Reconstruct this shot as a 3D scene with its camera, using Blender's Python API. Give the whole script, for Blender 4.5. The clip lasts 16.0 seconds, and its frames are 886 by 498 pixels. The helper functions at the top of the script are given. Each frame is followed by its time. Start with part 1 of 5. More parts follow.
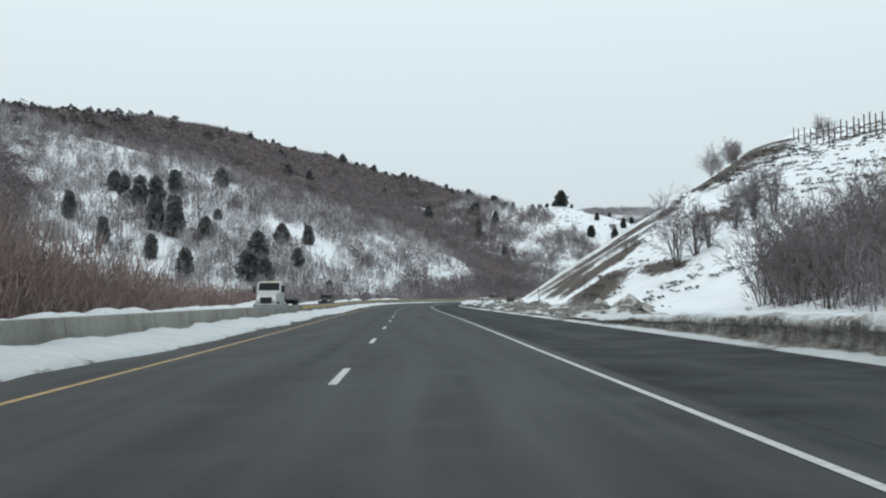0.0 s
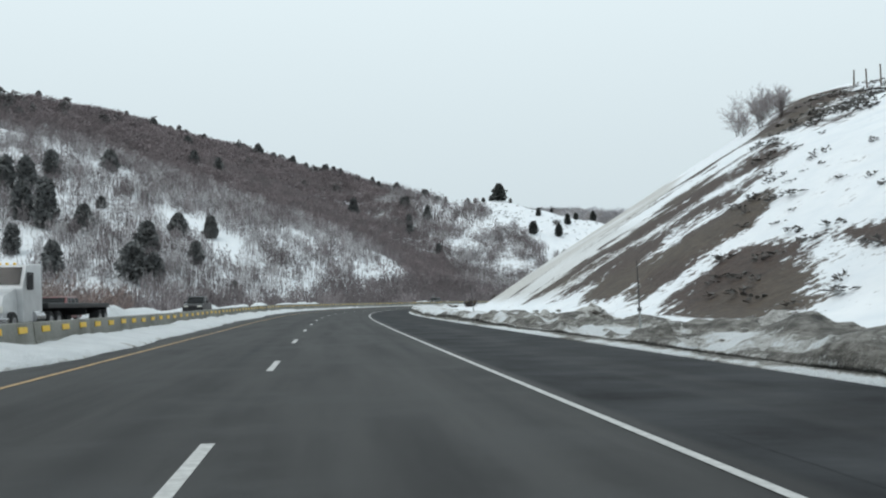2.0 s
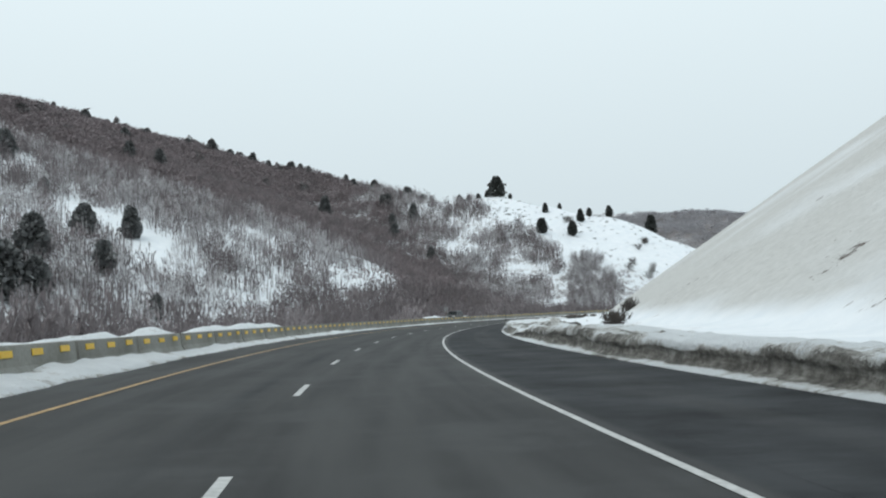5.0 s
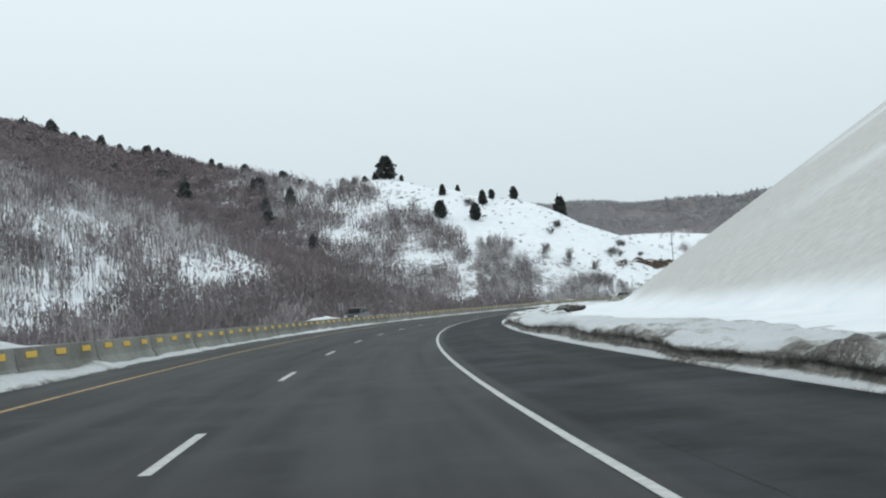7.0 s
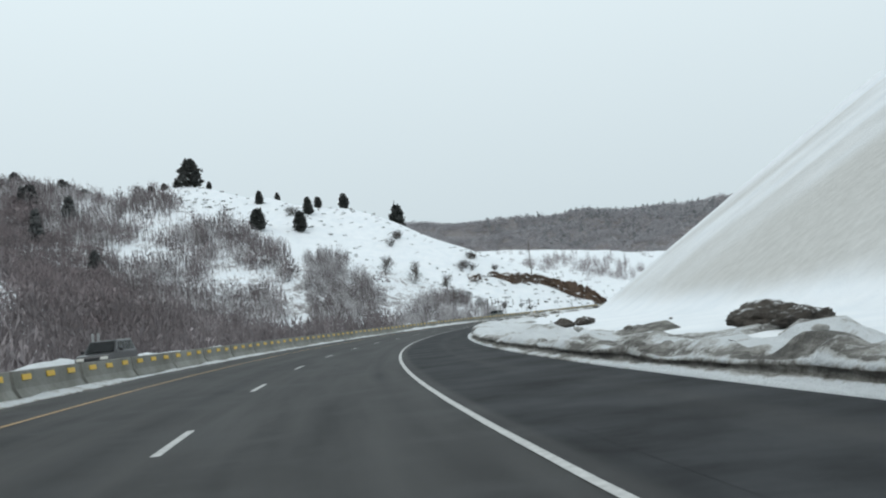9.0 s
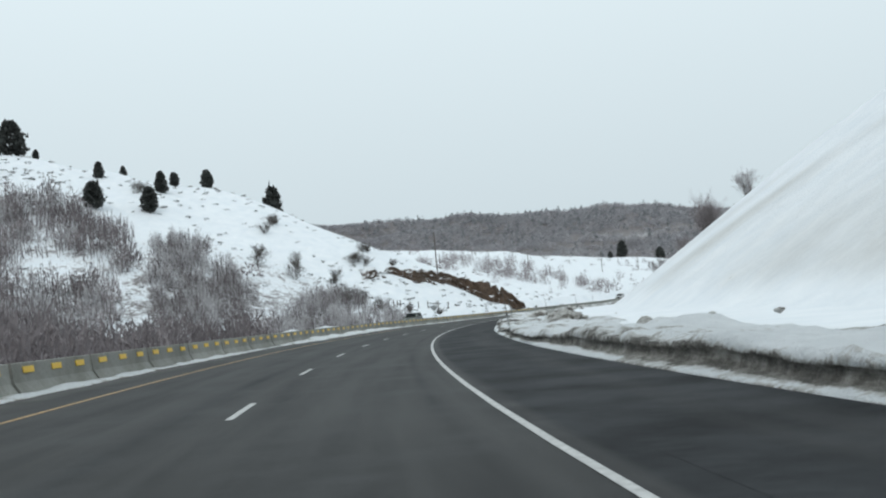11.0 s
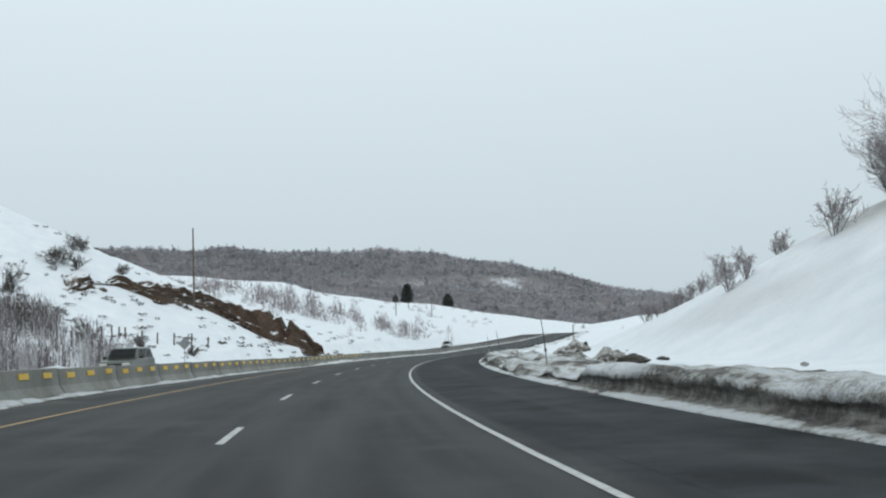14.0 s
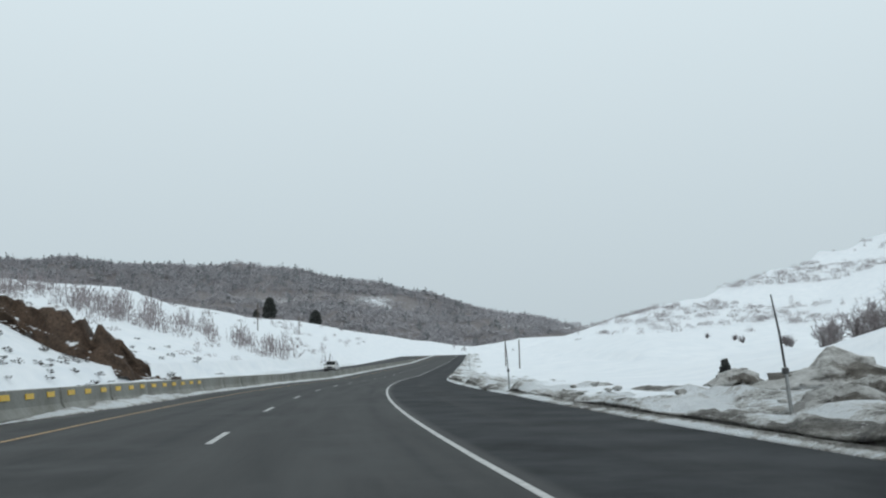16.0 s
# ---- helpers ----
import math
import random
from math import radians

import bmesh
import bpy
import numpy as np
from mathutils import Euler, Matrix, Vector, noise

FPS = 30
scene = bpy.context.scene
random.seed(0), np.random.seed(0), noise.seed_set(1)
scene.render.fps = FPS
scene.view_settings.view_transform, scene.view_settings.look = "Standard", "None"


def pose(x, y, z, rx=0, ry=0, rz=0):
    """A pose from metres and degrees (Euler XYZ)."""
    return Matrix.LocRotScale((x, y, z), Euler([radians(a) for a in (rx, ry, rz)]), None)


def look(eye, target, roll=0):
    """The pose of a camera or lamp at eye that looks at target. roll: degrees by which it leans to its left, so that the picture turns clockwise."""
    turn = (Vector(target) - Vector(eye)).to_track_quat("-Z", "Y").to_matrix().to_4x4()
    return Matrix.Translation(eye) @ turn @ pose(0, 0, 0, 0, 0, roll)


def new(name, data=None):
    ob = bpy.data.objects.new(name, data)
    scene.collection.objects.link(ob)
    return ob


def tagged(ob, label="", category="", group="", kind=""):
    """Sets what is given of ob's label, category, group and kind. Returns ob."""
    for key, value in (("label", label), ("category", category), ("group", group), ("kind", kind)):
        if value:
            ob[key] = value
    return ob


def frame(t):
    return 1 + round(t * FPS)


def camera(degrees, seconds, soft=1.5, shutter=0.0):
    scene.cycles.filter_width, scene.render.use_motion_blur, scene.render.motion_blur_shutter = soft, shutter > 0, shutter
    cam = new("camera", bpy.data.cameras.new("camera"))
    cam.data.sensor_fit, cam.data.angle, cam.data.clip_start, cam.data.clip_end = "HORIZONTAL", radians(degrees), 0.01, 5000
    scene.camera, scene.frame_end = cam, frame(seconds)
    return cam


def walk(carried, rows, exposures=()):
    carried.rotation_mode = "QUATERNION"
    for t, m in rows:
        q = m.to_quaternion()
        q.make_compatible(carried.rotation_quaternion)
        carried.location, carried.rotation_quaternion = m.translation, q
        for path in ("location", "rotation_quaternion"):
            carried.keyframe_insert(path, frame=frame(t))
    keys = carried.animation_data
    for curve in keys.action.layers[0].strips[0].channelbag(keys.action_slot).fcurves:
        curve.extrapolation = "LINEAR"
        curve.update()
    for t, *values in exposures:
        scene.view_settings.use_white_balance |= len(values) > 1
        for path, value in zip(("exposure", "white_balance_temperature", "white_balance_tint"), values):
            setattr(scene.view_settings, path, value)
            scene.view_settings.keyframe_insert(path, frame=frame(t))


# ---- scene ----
cam = camera(47.5, 16.0, soft=2.1, shutter=0.0)
PATH = [
    (0, (-0.219, 0.542, 1.095), (0.167, 10.522, 1.587), -0.76),
    (0.5, (-0.179, 14.484, 1.117), (0.740, 24.426, 1.669), -1.22),
    (1, (-0.082, 28.568, 1.146), (1.053, 38.483, 1.779), -1.58),
    (1.5, (0.003, 42.673, 1.145), (1.179, 52.585, 1.746), -1.42),
    (2, (0.046, 56.698, 1.178), (1.196, 66.618, 1.693), -0.92),
    (2.5, (0.079, 70.660, 1.193), (1.095, 80.588, 1.834), -1.90),
    (3, (0.123, 84.519, 1.208), (1.225, 94.443, 1.761), -2.28),
    (3.5, (0.150, 98.778, 1.229), (1.327, 108.696, 1.744), -2.61),
    (4, (0.185, 113.132, 1.253), (1.424, 123.040, 1.793), -2.66),
    (4.5, (0.381, 127.510, 1.278), (1.701, 137.404, 1.878), -2.56),
    (5, (0.894, 141.837, 1.305), (2.343, 151.710, 1.966), -2.43),
    (5.5, (1.879, 156.041, 1.334), (3.538, 165.877, 2.031), -2.41),
    (6, (3.251, 170.432, 1.310), (5.200, 180.214, 2.029), -2.59),
    (6.5, (5.068, 184.798, 1.259), (7.381, 194.509, 1.846), -3.66),
    (7, (7.288, 199.126, 1.244), (9.909, 208.758, 1.830), -4.30),
    (7.5, (9.920, 213.417, 1.231), (12.875, 222.939, 1.996), -5.55),
    (8, (12.973, 227.591, 1.204), (16.439, 236.939, 1.982), -6.27),
    (8.5, (16.435, 241.572, 1.194), (20.341, 250.751, 1.884), -6.39),
    (9, (20.353, 255.337, 1.194), (24.711, 264.311, 1.887), -6.24),
    (9.5, (24.804, 268.993, 1.195), (29.514, 277.788, 1.870), -6.08),
    (10, (29.887, 282.415, 1.210), (34.855, 291.070, 1.847), -6.05),
    (10.5, (35.502, 295.597, 1.232), (40.701, 304.117, 1.846), -5.92),
    (11, (41.551, 308.538, 1.252), (47.015, 316.888, 1.895), -5.48),
    (11.5, (47.930, 321.233, 1.262), (53.754, 329.327, 2.021), -4.50),
    (12, (54.843, 333.821, 1.241), (61.109, 341.555, 2.200), -3.12),
    (12.5, (62.234, 346.135, 1.242), (68.691, 353.716, 2.159), -2.47),
    (13, (70.071, 358.141, 1.259), (76.843, 365.437, 2.213), -2.67),
    (13.5, (78.467, 369.863, 1.242), (85.510, 376.894, 2.228), -2.36),
    (14, (87.499, 381.288, 1.187), (94.779, 388.077, 2.150), -2.35),
    (14.5, (97.020, 392.386, 1.139), (104.545, 398.905, 2.074), -1.83),
    (15, (106.759, 403.150, 1.139), (114.502, 409.405, 2.096), -2.22),
    (15.5, (116.734, 413.579, 1.147), (124.690, 419.536, 2.251), -2.47),
    (16, (127.018, 423.683, 1.154), (135.147, 429.393, 2.300), -1.58),
]
walk(cam, [(t, look(eye, target, roll)) for t, eye, target, roll in PATH],
     [(0, 0.06, 6500, 10), (7, 0.08, 6480, 10), (8, -0.10, 6460, 10), (9, 0.02, 6470, 10), (11.5, 0.0, 6420, 10), (12, -0.16, 6380, 10), (12.5, -0.08, 6380, 10), (14.8, -0.07, 6420, 10), (16, -0.16, 6400, 10)])

# ---- world and light: an even overcast sky ----
world = bpy.data.worlds.new("overcast")
scene.world = world
world.use_nodes = True
wt = world.node_tree
bg = wt.nodes["Background"]
tc = wt.nodes.new("ShaderNodeTexCoord")
sep = wt.nodes.new("ShaderNodeSeparateXYZ")
ramp = wt.nodes.new("ShaderNodeValToRGB")
ramp.color_ramp.elements[0].position, ramp.color_ramp.elements[0].color = 0.0, (0.57, 0.66, 0.70, 1)
ramp.color_ramp.elements[1].position, ramp.color_ramp.elements[1].color = 0.35, (0.76, 0.87, 0.91, 1)
wt.links.new(tc.outputs["Generated"], sep.inputs[0])
wt.links.new(sep.outputs["Z"], ramp.inputs[0])
wt.links.new(ramp.outputs[0], bg.inputs["Color"])
bg.inputs["Strength"].default_value = 1.0
sun = new("sun", bpy.data.lights.new("sun", "SUN"))
sun.data.energy, sun.data.angle, sun.data.color = 0.7, radians(25), (1.0, 0.97, 0.92)
sun.matrix_world = look((0, 0, 100), (60, 40, 0))
tagged(sun, kind="structure")

# ---- materials ----
def mat(name, rough=0.8, metal=0.0):
    m = bpy.data.materials.new(name)
    m.use_nodes = True
    b = m.node_tree.nodes["Principled BSDF"]
    b.inputs["Roughness"].default_value, b.inputs["Metallic"].default_value = rough, metal
    return m, m.node_tree, b


def noise_tex(nt, scale, detail=6.0, rough=0.6, coord="Object", stretch=None, dist=0.0):
    tx = nt.nodes.new("ShaderNodeTexCoord")
    n = nt.nodes.new("ShaderNodeTexNoise")
    n.inputs["Scale"].default_value, n.inputs["Detail"].default_value = scale, detail
    n.inputs["Roughness"].default_value, n.inputs["Distortion"].default_value = rough, dist
    if stretch:
        mp = nt.nodes.new("ShaderNodeMapping")
        mp.inputs["Scale"].default_value = stretch
        nt.links.new(tx.outputs[coord], mp.inputs[0])
        nt.links.new(mp.outputs[0], n.inputs["Vector"])
    else:
        nt.links.new(tx.outputs[coord], n.inputs["Vector"])
    return n.outputs["Fac"]


def ramp_of(nt, fac, stops):
    r = nt.nodes.new("ShaderNodeValToRGB")
    els = r.color_ramp.elements
    while len(els) < len(stops):
        els.new(0.5)
    for e, (p, c) in zip(els, stops):
        e.position, e.color = p, (*c, 1) if len(c) == 3 else c
    nt.links.new(fac, r.inputs[0])
    return r.outputs[0]


def mix_col(nt, fac, a, b):
    m = nt.nodes.new("ShaderNodeMix")
    m.data_type = "RGBA"
    for v, i in ((fac, 0), (a, 6), (b, 7)):
        if isinstance(v, (int, float)):
            m.inputs[i].default_value = v
        elif isinstance(v, tuple):
            m.inputs[i].default_value = (*v, 1)
        else:
            nt.links.new(v, m.inputs[i])
    return m.outputs[2]


def math_n(nt, op, a, b=0.0, clamp=False):
    m = nt.nodes.new("ShaderNodeMath")
    m.operation, m.use_clamp = op, clamp
    for v, i in ((a, 0), (b, 1)):
        if isinstance(v, (int, float)):
            m.inputs[i].default_value = v
        else:
            nt.links.new(v, m.inputs[i])
    return m.outputs[0]


def step_n(nt, v, lo, hi):
    m = nt.nodes.new("ShaderNodeMapRange")
    m.interpolation_type = "SMOOTHSTEP"
    nt.links.new(v, m.inputs[0])
    m.inputs[1].default_value, m.inputs[2].default_value = lo, hi
    return m.outputs[0]


def attr(nt, name):
    a = nt.nodes.new("ShaderNodeAttribute")
    a.attribute_name = name
    return a.outputs["Fac"]


def bump(nt, b, height, strength, dist):
    n = nt.nodes.new("ShaderNodeBump")
    n.inputs["Strength"].default_value, n.inputs["Distance"].default_value = strength, dist
    nt.links.new(height, n.inputs["Height"])
    nt.links.new(n.outputs[0], b.inputs["Normal"])


def plain(name, col, rough=0.7, metal=0.0, var=0.25, scale=6.0):
    m, nt, b = mat(name, rough, metal)
    n = noise_tex(nt, scale)
    lo, hi = tuple(c * (1 - var) for c in col), tuple(min(1, c * (1 + var)) for c in col)
    nt.links.new(ramp_of(nt, n, [(0.3, lo), (0.7, hi)]), b.inputs["Base Color"])
    return m


def make_ground():
    m, nt, b = mat("snowy_ground", 0.75)
    soil, dirt, scrub = attr(nt, "soil"), attr(nt, "dirt"), attr(nt, "scrub")
    fine, mid, big = noise_tex(nt, 1.6, 8, 0.7), noise_tex(nt, 0.35, 7, 0.65), noise_tex(nt, 0.06, 5, 0.6)
    white = ramp_of(nt, mid, [(0.3, (0.74, 0.78, 0.82)), (0.7, (0.86, 0.88, 0.90))])
    grey = ramp_of(nt, fine, [(0.3, (0.455, 0.45, 0.43)), (0.7, (0.60, 0.595, 0.575))])
    clod = noise_tex(nt, 4.5, 6, 0.75)
    brown = mix_col(nt, step_n(nt, big, 0.42, 0.56), ramp_of(nt, fine, [(0.3, (0.018, 0.011, 0.009)), (0.7, (0.072, 0.043, 0.032))]),
                    ramp_of(nt, fine, [(0.28, (0.026, 0.018, 0.013)), (0.72, (0.100, 0.073, 0.051))]))
    brown = mix_col(nt, step_n(nt, clod, 0.52, 0.70), brown, ramp_of(nt, mid, [(0.35, (0.050, 0.037, 0.030)), (0.65, (0.112, 0.084, 0.066))]))
    litter = ramp_of(nt, fine, [(0.3, (0.11, 0.098, 0.098)), (0.7, (0.24, 0.218, 0.217))])
    d = step_n(nt, math_n(nt, "ADD", dirt, math_n(nt, "MULTIPLY", math_n(nt, "SUBTRACT", big, 0.5), 0.9)), 0.15, 0.9)
    c = mix_col(nt, d, white, grey)
    s = step_n(nt, math_n(nt, "ADD", scrub, math_n(nt, "ADD", math_n(nt, "MULTIPLY", math_n(nt, "SUBTRACT", fine, 0.5), 1.3),
                                                   math_n(nt, "MULTIPLY", math_n(nt, "SUBTRACT", mid, 0.5), 1.0))), 0.45, 0.65)
    c = mix_col(nt, s, c, litter)
    e = step_n(nt, math_n(nt, "ADD", soil, math_n(nt, "ADD", math_n(nt, "MULTIPLY", math_n(nt, "SUBTRACT", fine, 0.5), 1.7), math_n(nt, "MULTIPLY", math_n(nt, "SUBTRACT", mid, 0.5), 0.8))), 0.42, 0.6)
    c = mix_col(nt, e, c, brown)
    nt.links.new(c, b.inputs["Base Color"])
    bump(nt, b, math_n(nt, "ADD", fine, math_n(nt, "MULTIPLY", mid, 2.0)), 0.5, 0.25)
    return m


def make_asphalt():
    m, nt, b = mat("asphalt", 0.62)
    u, v = attr(nt, "lat"), attr(nt, "along")
    vec = nt.nodes.new("ShaderNodeCombineXYZ")
    nt.links.new(u, vec.inputs[0]), nt.links.new(math_n(nt, "MULTIPLY", v, 0.06), vec.inputs[1])
    streak = nt.nodes.new("ShaderNodeTexNoise")
    streak.inputs["Scale"].default_value, streak.inputs["Detail"].default_value = 1.4, 5
    nt.links.new(vec.outputs[0], streak.inputs["Vector"])
    grain, blot = noise_tex(nt, 45, 4, 0.7), noise_tex(nt, 0.5, 6, 0.6)
    base = ramp_of(nt, streak.outputs["Fac"], [(0.30, (0.016, 0.0162, 0.0168)), (0.70, (0.056, 0.0557, 0.0552))])
    wet = ramp_of(nt, blot, [(0.33, (0.010, 0.011, 0.0125)), (0.62, (0.040, 0.0428, 0.0465))])
    side = attr(nt, "wet")
    side = step_n(nt, math_n(nt, "ADD", side, math_n(nt, "MULTIPLY", math_n(nt, "SUBTRACT", streak.outputs["Fac"], 0.5), 0.9)), 0.3, 0.8)
    c = mix_col(nt, side, base, wet)
    c = mix_col(nt, math_n(nt, "MULTIPLY", step_n(nt, blot, 0.45, 0.75), math_n(nt, "SUBTRACT", 1.0, math_n(nt, "MULTIPLY", side, 0.8))), c, ramp_of(nt, grain, [(0.3, (0.038, 0.0385, 0.039)), (0.7, (0.064, 0.065, 0.066))]))
    salt = step_n(nt, math_n(nt, "ADD", attr(nt, "salt"), math_n(nt, "MULTIPLY", math_n(nt, "SUBTRACT", blot, 0.5), 0.8)), 0.4, 1.0)
    c = mix_col(nt, math_n(nt, "MULTIPLY", salt, 0.55), c, (0.20, 0.19, 0.175))
    nt.links.new(c, b.inputs["Base Color"])
    nt.links.new(ramp_of(nt, side, [(0.0, (0.58,) * 3), (1.0, (0.7,) * 3)]), b.inputs["Roughness"])
    b.inputs["Specular IOR Level"].default_value = 0.07
    bump(nt, b, grain, 0.25, 0.01)
    return m


def make_slush():
    """Plowed snow: white crust on top, grey grit and meltwater stains on the sides."""
    m, nt, b = mat("plowed_snow", 0.7)
    dirt = attr(nt, "dirt")
    fine, mid, grain = noise_tex(nt, 3.2, 6, 0.65), noise_tex(nt, 0.9, 6, 0.65), noise_tex(nt, 11, 5, 0.7)
    white = ramp_of(nt, mid, [(0.3, (0.70, 0.73, 0.75)), (0.7, (0.84, 0.87, 0.89))])
    layer = noise_tex(nt, 1.0, 6, 0.7, stretch=(0.7, 0.7, 6.0))
    grit = ramp_of(nt, math_n(nt, "ADD", math_n(nt, "MULTIPLY", fine, 0.45), math_n(nt, "MULTIPLY", layer, 0.55)), [(0.36, (0.034, 0.031, 0.027)), (0.48, (0.125, 0.116, 0.102)), (0.62, (0.36, 0.348, 0.32))])
    d = step_n(nt, math_n(nt, "ADD", dirt, math_n(nt, "ADD", math_n(nt, "MULTIPLY", math_n(nt, "SUBTRACT", mid, 0.5), 1.7), math_n(nt, "ADD", math_n(nt, "MULTIPLY", math_n(nt, "SUBTRACT", grain, 0.5), 0.9), math_n(nt, "MULTIPLY", math_n(nt, "SUBTRACT", fine, 0.5), 0.9)))), 0.05, 0.95)
    stale = ramp_of(nt, fine, [(0.3, (0.40, 0.395, 0.375)), (0.7, (0.60, 0.60, 0.585))])
    c = mix_col(nt, step_n(nt, d, 0.08, 0.42), white, stale)
    nt.links.new(mix_col(nt, step_n(nt, d, 0.45, 0.72), c, grit), b.inputs["Base Color"])
    bump(nt, b, math_n(nt, "ADD", math_n(nt, "MULTIPLY", grain, 0.4), math_n(nt, "ADD", fine, mid)), 1.0, 0.26)
    return m


def make_concrete():
    m, nt, b = mat("barrier_concrete", 0.85)
    fine, mid = noise_tex(nt, 9, 8, 0.7), noise_tex(nt, 0.9, 6, 0.6, stretch=(1, 1, 0.4))
    c = mix_col(nt, step_n(nt, mid, 0.35, 0.7), ramp_of(nt, fine, [(0.3, (0.225, 0.225, 0.205)), (0.7, (0.325, 0.325, 0.30))]),
                ramp_of(nt, fine, [(0.3, (0.15, 0.148, 0.128)), (0.7, (0.24, 0.237, 0.21))]))
    inf = nt.nodes.new("ShaderNodeObjectInfo")
    hsv = nt.nodes.new("ShaderNodeHueSaturation")
    nt.links.new(c, hsv.inputs["Color"])
    nt.links.new(math_n(nt, "ADD", math_n(nt, "MULTIPLY", inf.outputs["Random"], 0.25), 0.88), hsv.inputs["Value"])
    nt.links.new(hsv.outputs[0], b.inputs["Base Color"])
    bump(nt, b, fine, 0.3, 0.02)
    return m


def make_twig(name, lo, hi, frost=0.0):
    m, nt, b = mat(name, 0.85)
    g = nt.nodes.new("ShaderNodeNewGeometry")
    c = ramp_of(nt, g.outputs["Random Per Island"], [(0.0, lo), (1.0, hi)])
    if frost:
        c = mix_col(nt, step_n(nt, noise_tex(nt, 0.5, 4), 0.55, 0.75), c, (frost, frost, frost * 1.03))
    nt.links.new(c, b.inputs["Base Color"])
    return m


def make_rock(name, lo, hi, snow=True, cover=0.72):
    m, nt, b = mat(name, 0.85)
    fine, mid = noise_tex(nt, 3.5, 9, 0.7), noise_tex(nt, 0.6, 6, 0.6)
    c = mix_col(nt, step_n(nt, mid, 0.4, 0.6), ramp_of(nt, fine, [(0.3, lo), (0.7, hi)]),
                ramp_of(nt, fine, [(0.3, tuple(v * 0.6 for v in lo)), (0.7, tuple(v * 0.75 for v in hi))]))
    if snow:
        g = nt.nodes.new("ShaderNodeNewGeometry")
        sp = nt.nodes.new("ShaderNodeSeparateXYZ")
        nt.links.new(g.outputs["Normal"], sp.inputs[0])
        up = step_n(nt, math_n(nt, "ADD", sp.outputs["Z"], math_n(nt, "MULTIPLY", math_n(nt, "SUBTRACT", fine, 0.5), 0.8)), cover, cover + 0.18)
        c = mix_col(nt, up, c, (0.80, 0.82, 0.84))
    nt.links.new(c, b.inputs["Base Color"])
    bump(nt, b, fine, 0.9, 0.2)
    return m


M_GROUND, M_ASPHALT, M_SLUSH, M_CONCRETE = make_ground(), make_asphalt(), make_slush(), make_concrete()
# far ridge: twigs and needles paled and blued, haze put into the colour
M_TWIG_FAR = make_twig("hazed_far_woods", (0.34, 0.333, 0.352), (0.43, 0.422, 0.442))
M_NEEDLE_FAR = make_twig("hazed_far_conifers", (0.18, 0.189, 0.197), (0.27, 0.281, 0.29))
M_WHITE = plain("white_road_paint", (0.46, 0.46, 0.45), 0.6, var=0.25, scale=8)
M_YELLOWLINE = plain("yellow_road_paint", (0.34, 0.215, 0.085), 0.6, var=0.5, scale=5)
M_MARKER = plain("yellow_reflector", (0.80, 0.50, 0.03), 0.4, var=0.1)
M_TWIG_DARK = make_twig("dark_bare_twigs", (0.135, 0.115, 0.118), (0.225, 0.198, 0.203))
M_TWIG = make_twig("bare_twigs", (0.20, 0.174, 0.178), (0.37, 0.332, 0.338))
M_TWIG_RED = make_twig("reddish_willow_twigs", (0.155, 0.115, 0.103), (0.30, 0.225, 0.204))
M_TWIG_MAUVE = make_twig("mauve_brown_twigs", (0.205, 0.170, 0.174), (0.315, 0.268, 0.274))
M_TWIG_PALE = make_twig("pale_frosted_twigs", (0.36, 0.346, 0.352), (0.58, 0.568, 0.575))
M_BARK = plain("grey_bark", (0.085, 0.072, 0.064), 0.9, var=0.4, scale=9)
# canyon and crest conifers: needles greyed and lightened, haze painted into the colour
M_NEEDLE_HAZE = make_twig("hazed_canyon_conifers", (0.10, 0.103, 0.103), (0.20, 0.205, 0.202))
M_NEEDLE_CREST = make_twig("hazed_crest_conifers", (0.13, 0.122, 0.122), (0.22, 0.21, 0.208))
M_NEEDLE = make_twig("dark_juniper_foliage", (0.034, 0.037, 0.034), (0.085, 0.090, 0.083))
M_SAGE = make_twig("sagebrush_twigs", (0.06, 0.056, 0.053), (0.14, 0.133, 0.126))
M_BOULDER = make_rock("dark_boulder", (0.035, 0.029, 0.024), (0.15, 0.13, 0.11), True, 0.90)
M_WOOD = plain("weathered_wood", (0.12, 0.095, 0.08), 0.9, var=0.35)
M_STEEL = plain("galvanised_steel", (0.35, 0.36, 0.36), 0.5, 0.6, 0.2)
M_DARKPOST = plain("dark_delineator", (0.05, 0.05, 0.052), 0.6, var=0.2)

# ---- alignment of the road: s runs along the dashed lane line, lat to its right ----
BEND = [0, 0, -0.038, -0.274, 0.128, 0.31, 1.372, 2.257, 2.275, 2.281, 2.521, 2.986, 2.904, 2.233, 2.373, 2.652, 2.173, 1.959, 1.934, 1.7, 0.85, 0]
S_A = np.arange(-240, 1500.1, 2.0)
K_A = np.interp(S_A, np.arange(-60, 600, 30.0), BEND) * 1e-3 + np.interp(S_A, [860, 890, 1010, 1040], [0, 0.006, 0.006, 0])
TH_A = np.concatenate([[0], np.cumsum((K_A[1:] + K_A[:-1]) * 1.0)])
TH_A += 0.007824 - np.interp(-60, S_A, TH_A)
mid_th = (TH_A[1:] + TH_A[:-1]) / 2
X_A = np.concatenate([[0], np.cumsum(np.sin(mid_th) * 2.0)])
Y_A = np.concatenate([[0], np.cumsum(np.cos(mid_th) * 2.0)])
X_A += -1.1437 - np.interp(0, S_A, X_A)
Y_A += 16.696 - np.interp(0, S_A, Y_A)


def knots(s, *pairs):
    return np.interp(s, pairs[0::2], pairs[1::2])


def road_z(s):
    return knots(s, -300, 0, 560, 0, 700, 1.8, 860, 5.2, 1000, 6, 1500, 6)


